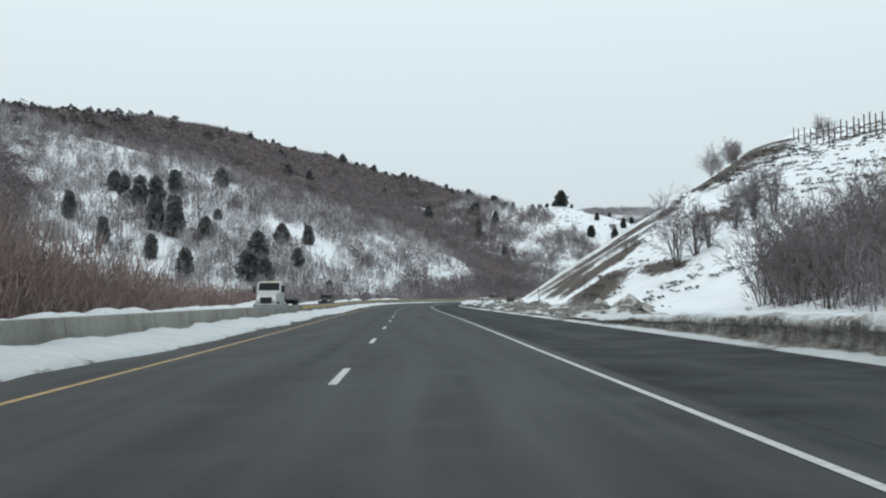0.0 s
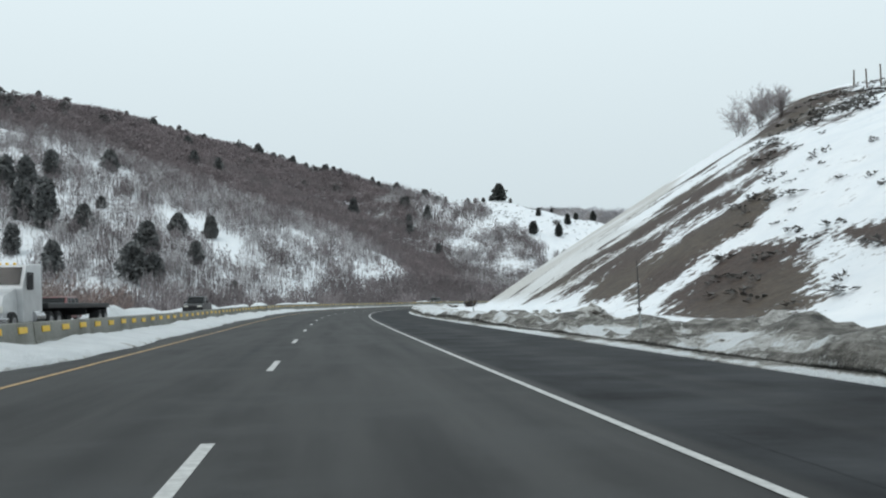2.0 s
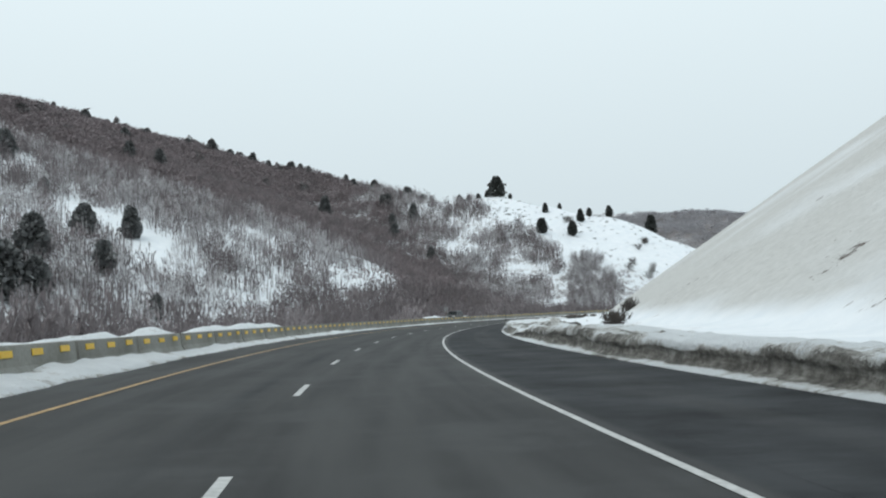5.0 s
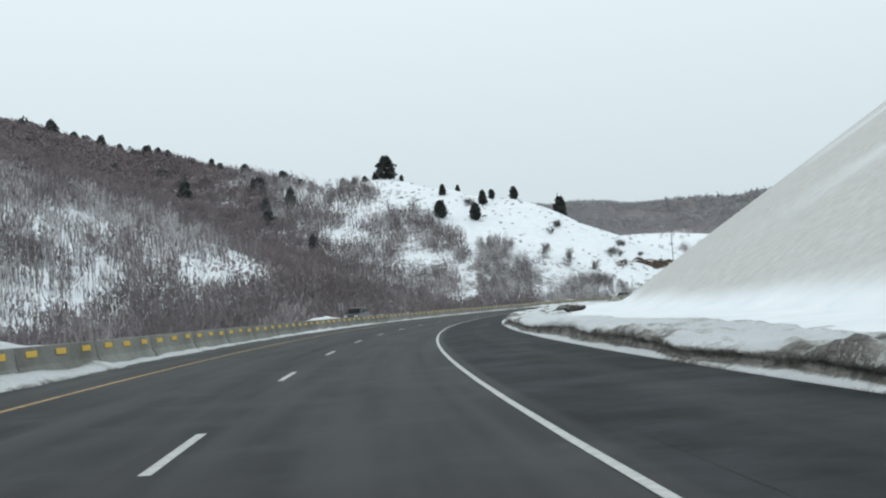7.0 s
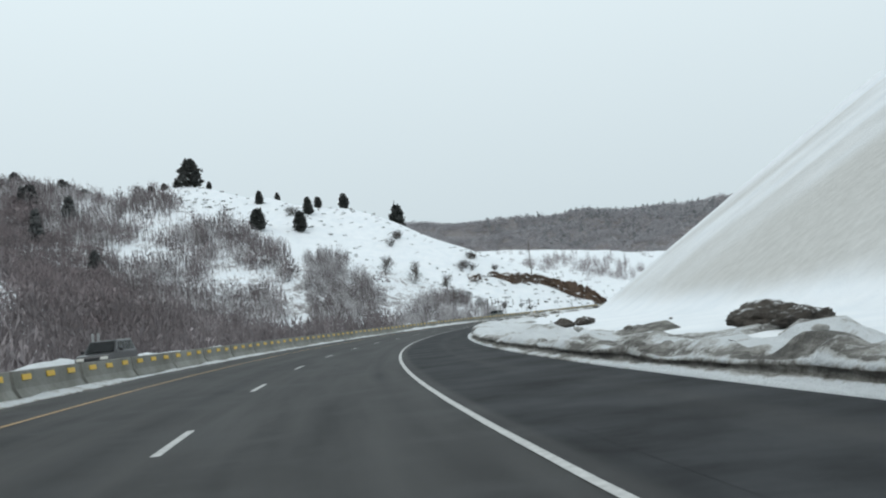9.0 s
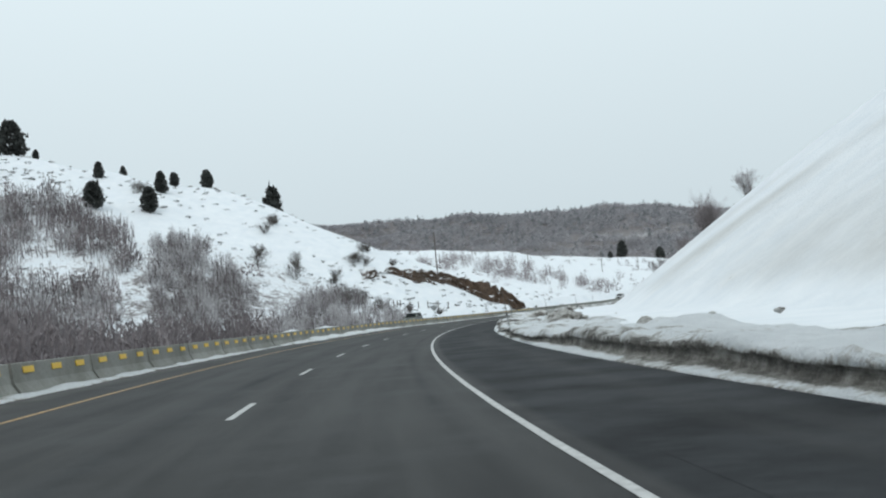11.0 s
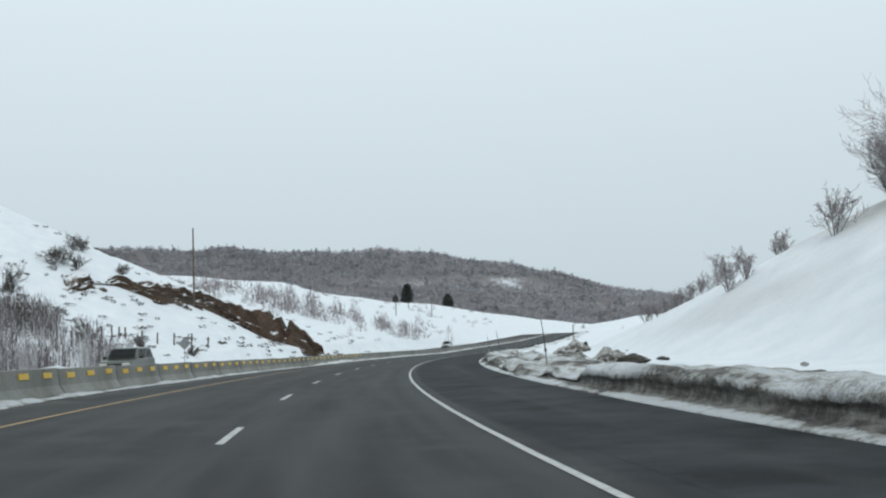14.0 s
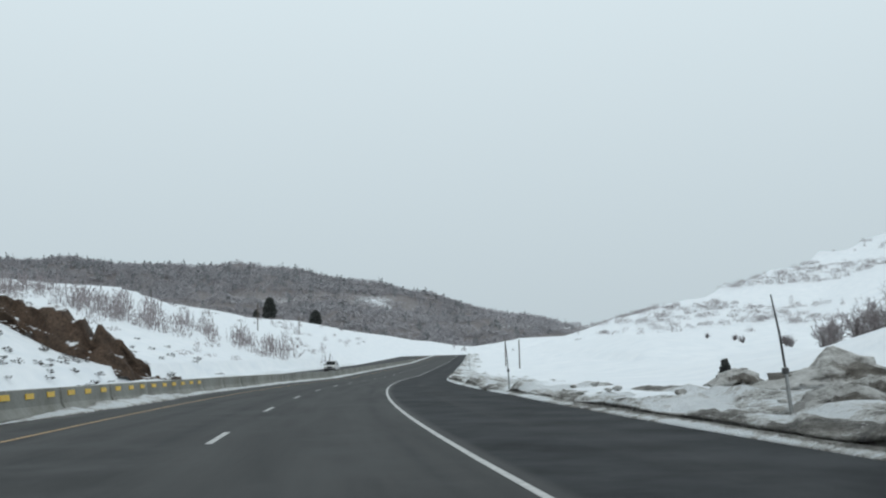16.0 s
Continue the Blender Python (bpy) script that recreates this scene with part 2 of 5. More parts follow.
def bank(s):
    return knots(s, 85, 0, 150, 0.04, 405, 0.04, 465, 0.0)


def at(s, lat, z=0.0):
    """World places for stations and offsets."""
    s, lat = np.asarray(s, float), np.asarray(lat, float)
    th = np.interp(s, S_A, TH_A)
    x, y = np.interp(s, S_A, X_A) + lat * np.cos(th), np.interp(s, S_A, Y_A) - lat * np.sin(th)
    return np.stack(np.broadcast_arrays(x, y, z), -1)


def surface(s, lat):
    """Height of the paved surface."""
    lat = np.asarray(lat, float)
    return road_z(s) + bank(s) * np.clip(-lat, 0, 7.5)


def heading(s):
    return float(np.interp(s, S_A, TH_A))


def place(s, lat, z=0.0, turn=0.0, tilt=0.0):
    p = at(s, lat, z)
    return pose(float(p[0]), float(p[1]), float(p[2]), tilt, 0, -math.degrees(heading(s)) + turn)


def station(X, Y):
    """Nearest station and offset of world places."""
    X, Y = np.ravel(X), np.ravel(Y)
    s, lat = np.empty_like(X), np.empty_like(X)
    for i in range(0, len(X), 20000):
        a, b = X[i:i + 20000], Y[i:i + 20000]
        d = (a[:, None] - X_A[None, ::4]) ** 2 + (b[:, None] - Y_A[None, ::4]) ** 2
        j = d.argmin(1) * 4
        dx, dy = a - X_A[j], b - Y_A[j]
        s[i:i + 20000] = S_A[j] + dx * np.sin(TH_A[j]) + dy * np.cos(TH_A[j])
        lat[i:i + 20000] = dx * np.cos(TH_A[j]) - dy * np.sin(TH_A[j])
    return s, lat


# ---- smooth value noise on arrays ----
LAT = np.random.RandomState(7).rand(256, 256)


def vnoise(x, y, octaves=4, gain=0.5):
    x, y = np.asarray(x, float), np.asarray(y, float)
    total, amp, norm = 0.0, 1.0, 0.0
    for o in range(octaves):
        xi, yi = np.floor(x).astype(int), np.floor(y).astype(int)
        fx, fy = x - xi, y - yi
        fx, fy = fx * fx * (3 - 2 * fx), fy * fy * (3 - 2 * fy)
        g = lambda a, b: LAT[(xi + a + 37 * o) % 256, (yi + b + 91 * o) % 256]
        total = total + amp * ((g(0, 0) * (1 - fx) + g(1, 0) * fx) * (1 - fy) + (g(0, 1) * (1 - fx) + g(1, 1) * fx) * fy)
        norm, amp, x, y = norm + amp, amp * gain, x * 2.03 + 11.3, y * 2.03 + 5.7
    return total / norm - 0.5


def smooth(v, lo, hi):
    u = np.clip((v - lo) / (hi - lo), 0, 1)
    return u * u * (3 - 2 * u)


def roof(X, Y, crest):
    """A hill from its crest line: rows of x, y, height and the fall on its sides."""
    best = np.full(X.shape, -1e9)
    for (x0, y0, z0, f0), (x1, y1, z1, f1) in zip(crest[:-1], crest[1:]):
        dx, dy = x1 - x0, y1 - y0
        u = np.clip(((X - x0) * dx + (Y - y0) * dy) / (dx * dx + dy * dy), 0, 1)
        d = np.hypot(X - x0 - u * dx, Y - y0 - u * dy)
        d = np.sqrt(d * d + 144) - 12
        best = np.maximum(best, z0 + u * (z1 - z0) - (f0 + u * (f1 - f0)) * d)
    return best


WOODED = [(-380, 420, 102.1, 0.42), (-225, 545, 108.6, 0.42), (-150, 640, 114.5, 0.415), (-30, 716, 92.1, 0.405), (30, 665, 71.5, 0.37), (65, 640, 58.5, 0.36), (95, 602, 49.9, 0.42)]
SPUR = [(60, 446, -2, 0.36), (16, 466, 19, 0.38), (-61, 470, 50, 0.42), (-115, 482, 71, 0.42), (-225, 530, 104, 0.4)]
SNOWY = [(78, 612, 54.9, 0.48), (92, 602, 56.0, 0.52), (112, 588, 48.7, 0.56), (137, 577, 42.0, 0.575), (160, 576, 32.8, 0.58), (182, 572, 23.9, 0.57), (205, 566, 11.5, 0.53), (228, 560, 2.0, 0.5)]
DISTANT = [(250, 1500, 130, 0.30), (640, 1400, 121, 0.28), (872, 1232, 113, 0.26), (940, 1150, 97, 0.26), (1020, 1068, 67, 0.24), (1100, 1000, 42, 0.22), (1250, 960, 34, 0.2)]
FIELD = [(300, 800, 40, 0.12), (480, 820, 30, 0.14), (560, 800, 20, 0.16), (640, 790, 12, 0.18)]
FAR_RIGHT = [(640, 740, 8, 0.2), (661, 696, 14, 0.2), (683, 649, 18, 0.2), (699, 605, 33, 0.22), (715, 543, 63, 0.25), (720, 440, 95, 0.28)]
NEAR_RIGHT = [(330, 500, 6, 0.10), (420, 540, 8, 0.10), (560, 600, 10, 0.08)]


# cut on the right: its foot, the height of its crest and the rise of the hill above, by station
FOOT = [(40, 3.56), (95, 2.44), (130, 1.93), (165, 3.74), (200, 2.14), (250, 2.25), (340, 4.05), (390, 3.21), (460, 1.91), (480, 2.81)]
CREST = [(-60, 0.8), (20, 1.4), (50, 3.0), (75, 8.0), (100, 13.55), (122, 16.5), (158, 21.2), (190, 29.4), (230, 38.5), (330, 36.4), (370, 26.1), (400, 17.9), (419, 14.0), (438, 9.8), (461, 8.1), (490, 1.8), (520, 0.7), (700, 0.7)]
HILLTOP = [(0, 0.16), (60, 0.29), (170, 0.28), (230, 0.05), (420, 0.02)]


def open_edge(Y):
    """Where the brush ends and the open snow of the hill begins."""
    return knots(Y, 440, 76, 470, 83, 476, 85, 514, 98, 540, 106, 548, 96, 560, 84, 600, 76, 640, 70)


def brushy_draw(X, Y):
    """The dark brushy draw between the wooded spur and the snowy hill."""
    lo, hi = knots(Y, 385, 31, 416, 30, 495, 14, 530, -22, 560, -60), knots(Y, 385, 42, 416, 49, 495, 56, 530, 58, 545, 46, 600, 30)
    return smooth(X - lo, -4, 4) * smooth(hi - X, -4, 4) * smooth(Y, 383, 390) * smooth(610 - Y, 0, 20)


def land(X, Y):
    """Ground height, and the shares of bare soil, grit and scrub."""
    shape = X.shape
    X, Y = np.ravel(X).astype(float), np.ravel(Y).astype(float)
    s, lat = station(X, Y)
    zr = road_z(s)
    rough = vnoise(X / 9, Y / 9, 4)
    # right: shelf, cut face, natural top
    foot = 14.0 + 2.5 * vnoise(s / 25, lat * 0 + 3, 2) + np.interp(s, *zip(*FOOT))
    crest = np.interp(s, *zip(*CREST))
    fall = knots(s, 60, 0.45, 100, 0.62, 300, 0.66, 400, 0.68, 440, 0.62, 480, 0.4)
    gully = 0.8 * vnoise(s / 9.0, lat / 60, 2) * smooth(lat, foot, foot + 10)
    face = fall * (lat - foot) + gully
    top = crest + np.interp(s, *zip(*HILLTOP)) * np.clip(lat - foot - crest / fall, 0, 90) + 1.2 * rough + 4.8 * np.exp(-((s - 166) / 9) ** 2 - ((lat - 54) / 7) ** 2) + 3.0 * np.exp(-((s - 195) / 13) ** 2 - ((lat - 56) / 8) ** 2)
    k = 1.2
    right = -k * np.log(np.exp(-np.clip(face, -60, 60) / k) + np.exp(-np.clip(top, -60, 60) / k))
    right = np.maximum(right, 0.25 + 0.25 * rough)
    right = right * smooth(lat, 8.5, 11.5) - 0.4 * (1 - smooth(lat, 8.2, 9.2))
    right = np.where(lat > 240, right * smooth(lat, 420, 240) + 3, right)
    # left: median, far carriageway, river flat
    lz = bank(s) * np.clip(-lat, 0, 7.5)
    flat = lz - 0.4 + 0.4 * smooth(-lat, 18.5, 20) - knots(s, -100, 3.5, 330, 3.0, 430, 1.5, 470, 0) * smooth(-lat, 24, 34) + 0.5 * rough * smooth(-lat, 20, 26)
    z = np.where(lat > 0, right, flat) + zr
    fold = vnoise(X / 45, Y / 45, 4) * 1.0
    main, spur, snowy = roof(X, Y, WOODED) + 9 * fold, roof(X, Y, SPUR) + 5 * fold, roof(X, Y, SNOWY) + 3 * fold + 0.5 * rough
    hill = np.maximum(np.maximum(main, spur), snowy)
    hill = np.where(lat < -20, np.minimum(hill, 0.75 * (-lat - 24) + 2), -50)
    far = np.maximum(roof(X, Y, DISTANT) + 30 * fold, roof(X, Y, FAR_RIGHT) + 10 * fold)
    far = np.maximum(far, np.maximum(roof(X, Y, FIELD), roof(X, Y, NEAR_RIGHT)) + 4 * fold)
    far = np.where((s > 470) & (np.abs(lat) > 30), np.minimum(far, 0.3 * (np.abs(lat) - 24) + np.clip(np.abs(lat) - 90, 0, 300) + zr), -50)
    z = np.maximum(z, np.maximum(hill, far))
    # covers
    on_face = smooth(lat, foot, foot + 3) * smooth(top - face, -1.0, 1.5)
    streak = vnoise(s / 4.5 + lat * 0.05, lat / 30, 3) * 1.6 + vnoise(s / 14, lat / 10, 3) * 1.4 + vnoise(s / 3.2, lat / 3.2, 2) * 1.5
    past = s - 80 - 2.1 * (lat - 18) + 9 * vnoise(s / 7, lat / 5, 3)
    brown = knots(s, 70, 0.9, 114, 0.9, 132, 0.62, 150, 0.52, 172, 0.25, 190, -0.1, 300, -0.3) * smooth(past, -3, 2)
    soil = on_face * (brown + 0.95 * streak * smooth(past, -4, 2)) * knots(s, 172, 1, 188, 0)
    rim = np.exp(-((top - face) / knots(s, 138, 1.5, 150, 4.5, 195, 4.5, 208, 1.5)) ** 2) * smooth(lat, foot, foot + 6) * knots(s, 105, 0, 114, 0.55, 150, 0.75, 195, 0.8, 212, 0.35, 260, 0.15, 480, 0.15)
    soil = np.maximum(soil, rim + 0.3 * streak * (rim > 0.1))
    for s0, l0, ws, wl in ((77, 25.0, 9.0, 1.6), (88, 34.5, 8.0, 1.1), (83, 19.3, 7.0, 3.0), (88, 22, 5.0, 2.0), (117, 34.5, 5.0, 2.2), (62, 38, 6.0, 0.9)):
        soil = np.maximum(soil, 1.15 * np.exp(-((s - s0) / ws) ** 2 - ((lat - l0 + 1.2 * vnoise(s / 4, lat * 0 + l0, 2)) / wl) ** 2))
    soil = np.maximum(soil, 0.0)
    share = np.clip(face / np.maximum(crest, 1), 0, 1.2)
    band = 1 - smooth(share + 0.35 * vnoise(s / 16 + lat * 0.08, lat / 40, 3), knots(s, 150, 0.45, 190, 0.62, 250, 0.60, 290, 0.40, 340, 0.30, 420, 0.25), knots(s, 150, 0.6, 190, 0.74, 250, 0.78, 290, 0.62, 340, 0.6, 420, 0.6))
    runs = 1.5 * vnoise(s / 8 + lat * 0.10, lat / 60, 2) + 0.9 * vnoise(s / 20, lat / 14, 2) + 0.1 * vnoise(s / 2.6 + lat * 0.12, lat / 40, 2)
    dirt = on_face * (knots(s, 100, 0.2, 122, 0.65, 165, 0.8, 195, 0.95, 285, 0.95, 320, 0.62, 360, 0.42, 440, 0.36, 480, 0.15) * band + runs * knots(s, 150, 0.35, 250, 0.65, 360, 0.5, 480, 0.25) * smooth(share, 0.0, 0.25) - 0.05)
    dirt = np.maximum(dirt, knots(s, 390, 0, 415, 0.95, 450, 0.95, 470, 0) * np.exp(-((share - 0.86) / 0.20) ** 2) * (lat > 0) + 0.35 * runs * (s > 380) * on_face)
    dirt = np.maximum(dirt, smooth(lat, 13, 9) * (lat > 0) * (0.45 + 0.6 * vnoise(s / 5, lat / 2, 3)))
    patch = vnoise(X / 55 + 9, Y / 55, 3)
    dark = np.maximum(smooth(main - spur, 0, 6) * smooth(main - snowy, -2, 8) * smooth(main, 0, 8), 0.6 * smooth(open_edge(Y) - X, 0, 8) * smooth(Y, 450, 470))
    dark = np.maximum(dark, brushy_draw(X, Y))
    scrub = np.where(lat < -25, 0.10 + 0.55 * dark + 0.10 * smooth(spur - snowy, -4, 8) + 0.35 * patch, 0.12)
    scrub = np.where((lat < -24) & (lat > -48) & (s < 475), 0.45, scrub)
    scrub = np.where((lat > 14) & (s < 200), 0.27 + 0.3 * rough, scrub)
    dist_wood = (roof(X, Y, DISTANT) > np.maximum(8, roof(X, Y, FIELD) + 4)) & (s > 560) & (lat < 60) & (Y > knots(X, 300, 806, 480, 826, 560, 806, 640, 796))
    scrub = np.where(dist_wood, 1.05 + 1.9 * vnoise(X / 110 + 2, z / 16, 3), scrub)
    return [v.reshape(shape) for v in (z, soil, dirt, np.clip(scrub, 0, 1), s, lat)]


def grid_mesh(name, V, nu, nv, material, data=None, flip=False):
    """A sheet of nu by nv vertices."""
    i = np.arange(nu * nv).reshape(nu, nv)
    q = np.stack([i[:-1, :-1], i[1:, :-1], i[1:, 1:], i[:-1, 1:]], -1).reshape(-1, 4)
    if flip:
        q = q[:, ::-1]
    me = bpy.data.meshes.new(name)
    me.vertices.add(len(V))
    me.vertices.foreach_set("co", np.ascontiguousarray(V, dtype=np.float32).ravel())
    me.loops.add(q.size)
    me.loops.foreach_set("vertex_index", np.ascontiguousarray(q, dtype=np.int32).ravel())
    me.polygons.add(len(q))
    me.polygons.foreach_set("loop_start", np.arange(0, q.size, 4, dtype=np.int32))
    me.polygons.foreach_set("use_smooth", np.ones(len(q), dtype=bool))
    for key, val in (data or {}).items():
        a = me.attributes.new(key, "FLOAT", "POINT")
        a.data.foreach_set("value", np.ascontiguousarray(val, dtype=np.float32).ravel())
    me.update(calc_edges=True)
    me.validate()
    me.materials.append(material)
    return me


def spaced(lo, hi, a, b, step, grow=1.07):
    """Grid lines, fine between a and b and widening outwards."""
    core = list(np.arange(a, b, step))
    d, v = step, b
    while v < hi:
        core.append(v)
        d *= grow
        v += d
    d, v, head = step, a - step, []
    while v > lo:
        head.append(v)
        d *= grow
        v -= d
    return np.array(head[::-1] + core)


GX, GY = spaced(-1500, 3600, -60, 260, 1.5), spaced(-1400, 3800, -10, 600, 1.5)
gx, gy = np.meshgrid(GX, GY, indexing="ij")
gz, g_soil, g_dirt, g_scrub, g_s, g_lat = land(gx, gy)
ground_me = grid_mesh("ground", np.stack([gx, gy, gz], -1).reshape(-1, 3), len(GX), len(GY), M_GROUND, {"soil": g_soil, "dirt": g_dirt, "scrub": g_scrub})
ground = tagged(new("ground", ground_me), "snow-covered canyon hillsides with brown soil and grey grit", "ground", kind="structure")


def ground_at(X, Y):
    """Height of the ground sheet, by its own grid."""
    X, Y = np.asarray(X, float), np.asarray(Y, float)
    i = np.clip(np.searchsorted(GX, X) - 1, 0, len(GX) - 2)
    j = np.clip(np.searchsorted(GY, Y) - 1, 0, len(GY) - 2)
    u, v = (X - GX[i]) / (GX[i + 1] - GX[i]), (Y - GY[j]) / (GY[j + 1] - GY[j])
    return (gz[i, j] * (1 - u) + gz[i + 1, j] * u) * (1 - v) + (gz[i, j + 1] * (1 - u) + gz[i + 1, j + 1] * u) * v

# ---- road ----
def edge_right(s):
    return knots(s, -60, 8.3, 60, 8.1, 130, 7.7, 230, 7.3, 330, 6.95, 400, 7.2, 440, 7.7, 480, 8.3, 520, 7.6, 700, 7.4)


def yellow_at(s):
    return knots(s, -30, -3.40, 5, -3.50, 40, -3.76, 110, -3.68, 145, -3.58, 180, -3.74, 215, -3.82, 250, -3.78, 285, -3.85, 320, -3.98, 355, -4.12, 390, -3.99, 425, -3.86, 495, -3.88)


def white_at(s):
    return knots(s, -30, 3.70, 5, 3.65, 40, 3.71, 75, 3.73, 110, 3.755, 145, 3.765, 180, 3.73, 215, 3.705, 320, 3.735, 355, 3.67, 425, 3.665, 460, 3.71, 495, 3.73)


def ribbon(name, stations, offsets, lift, material, **tags):
    """A strip along the road: offsets are numbers or functions of s."""
    st = np.asarray(stations, float)
    L = np.stack([(o(st) if callable(o) else np.full(len(st), float(o))) for o in offsets], 1)
    S = np.repeat(st[:, None], L.shape[1], 1)
    Z = surface(S, L) + lift
    V = at(S, L, Z).reshape(-1, 3)
    wet = smooth(L, 3.8, 4.2) * 1.2 - smooth(L, 4.8, 5.5) * 0.55 + smooth(L, 6.0, 7.5) * 0.3 + smooth(-L, 4.4, 5.4) * 0.3 + 0.5 * np.exp(-((L + 0.8) / 0.7) ** 2) + 0.45 * np.exp(-((L - 3.0) / 0.45) ** 2) + 0.3 * np.exp(-((L + 3.1) / 0.5) ** 2)
    salt = np.exp(-((L + 6.0) / 1.2) ** 2) * 0.7 + np.exp(-((L - 1.9) / 0.7) ** 2) * 0.28
    me = grid_mesh(name, V, len(st), L.shape[1], material, {"lat": L, "along": S, "wet": wet, "salt": salt})
    return tagged(new(name, me), **tags)


ROAD_S = np.concatenate([np.arange(-120, 560, 4.0), np.arange(560, 1300, 15.0)])
ribbon("road", ROAD_S, [-6.9, -5.6, -4.6, -3.75, -3.1, -2.5, -1.9, -1.3, -0.8, -0.3, 0.2, 0.7, 1.3, 1.9, 2.5, 3.0, 3.4, 3.75, 4.0, 4.3, 4.8, 5.5, 6.2, 7.0, lambda s: edge_right(s) + 0.8], 0.0, M_ASPHALT,
       label="dark grey asphalt highway with damp shoulder", category="road", kind="structure")
ribbon("opposite_road", ROAD_S, [-19.5, -16, -12, -9, -7.1], 0.0, M_ASPHALT, label="grey asphalt of the opposite carriageway", category="road", kind="structure")
ribbon("edge_line_white", ROAD_S, [lambda s: white_at(s) - 0.05, lambda s: white_at(s) + 0.05], 0.006, M_WHITE, label="solid white painted edge line on asphalt", category="road marking", kind="structure")
ribbon("edge_line_yellow", ROAD_S, [lambda s: yellow_at(s) - 0.06, lambda s: yellow_at(s) + 0.06], 0.006, M_YELLOWLINE, label="worn yellow painted edge line on asphalt", category="road marking", kind="structure")
ribbon("opposite_edge_line", ROAD_S, [-9.0, -8.86], 0.006, M_YELLOWLINE, label="yellow painted edge line of the opposite carriageway", category="road marking", kind="structure")
for k in range(-4, 60):
    s0 = 12.19 * k - 3.05
    ob = ribbon("lane_dash", [s0, s0 + 1.0, s0 + 2.0, s0 + 3.05], [-0.06, 0.06], 0.006, M_WHITE, label="short white painted lane dash on asphalt", category="road marking", group="dashed lane line", kind="structure")
    ob.name = "lane_dash"

# milled rumble strip beside the white line
st = np.arange(-20, 480, 0.06)
S = np.repeat(st[:, None], 4, 1)
Lr = np.repeat(np.array([[4.36, 4.40, 4.66, 4.70]]), len(st), 0)
wave = np.clip(np.sin(st * 2 * math.pi / 0.3), -0.2, 1)[:, None] * np.array([[0, 1, 1, 0]])
V = at(S, Lr, surface(S, Lr) + 0.002 + 0.003 * np.clip(wave, 0, 1)).reshape(-1, 3)
tagged(new("rumble_strip", grid_mesh("rumble_strip", V, len(st), 4, M_ASPHALT, {"lat": Lr, "along": S, "wet": 0.98 + 0 * Lr, "salt": 0 * Lr})),
       "milled rumble strip in the dark shoulder asphalt", "rumble strip", kind="structure")

# ---- building kit ----
def part(name, bm, material, parent=None, label=""):
    """One mesh object from a bmesh, under a thing or a part."""
    me = bpy.data.meshes.new(name)
    bm.to_mesh(me)
    bm.free()
    for m in material if isinstance(material, (list, tuple)) else [material]:
        me.materials.append(m)
    ob = new(name, me)
    ob.parent = parent
    return tagged(ob, label)


def share(name, me, parent, m, label=""):
    ob = new(name, me)
    ob.parent = parent
    ob.matrix_local = m
    return tagged(ob, label)


def empty(name, m, label, category, group=""):
    ob = new(name)
    ob.matrix_world = m
    return tagged(ob, label, category, group)


def box(bm, x0, x1, y0, y1, z0, z1, bevel=0.0):
    r = bmesh.ops.create_cube(bm, size=1, matrix=Matrix.Translation(((x0 + x1) / 2, (y0 + y1) / 2, (z0 + z1) / 2)) @ Matrix.Diagonal((x1 - x0, y1 - y0, z1 - z0, 1)))
    if bevel:
        es = list({e for v in r["verts"] for e in v.link_edges})
        bmesh.ops.bevel(bm, geom=es, offset=bevel, segments=2, affect="EDGES", profile=0.6)
    return r["verts"]


def rod(bm, a, b, r0, r1, n=8):
    a, b = Vector(a), Vector(b)
    m = Matrix.Translation((a + b) / 2) @ (b - a).to_track_quat("Z", "Y").to_matrix().to_4x4()
    bmesh.ops.create_cone(bm, cap_ends=True, segments=n, radius1=r0, radius2=r1, depth=(b - a).length, matrix=m)


def prism(bm, outline, x0, x1, axis="x"):
    """A side outline of (y, z) pairs drawn out along x."""
    lo = [bm.verts.new((x0, y, z)) for y, z in outline]
    hi = [bm.verts.new((x1, y, z)) for y, z in outline]
    n = len(outline)
    bm.faces.new(lo[::-1]), bm.faces.new(hi)
    for i in range(n):
        bm.faces.new((lo[i], lo[(i + 1) % n], hi[(i + 1) % n], hi[i]))
    bmesh.ops.recalc_face_normals(bm, faces=bm.faces)


def mesh_of(name, V, F, material, mat_ids=None, mats=None):
    """A mesh from arrays of vertices and triangles."""
    me = bpy.data.meshes.new(name)
    V, F = np.ascontiguousarray(V, dtype=np.float32), np.ascontiguousarray(F, dtype=np.int32)
    me.vertices.add(len(V))
    me.vertices.foreach_set("co", V.ravel())
    me.loops.add(F.size)
    me.loops.foreach_set("vertex_index", F.ravel())
    me.polygons.add(len(F))
    me.polygons.foreach_set("loop_start", np.arange(0, F.size, 3, dtype=np.int32))
    for m in mats or [material]:
        me.materials.append(m)
    if mat_ids is not None:
        me.polygons.foreach_set("material_index", np.ascontiguousarray(mat_ids, dtype=np.int32))
    me.update(calc_edges=True)
    return me


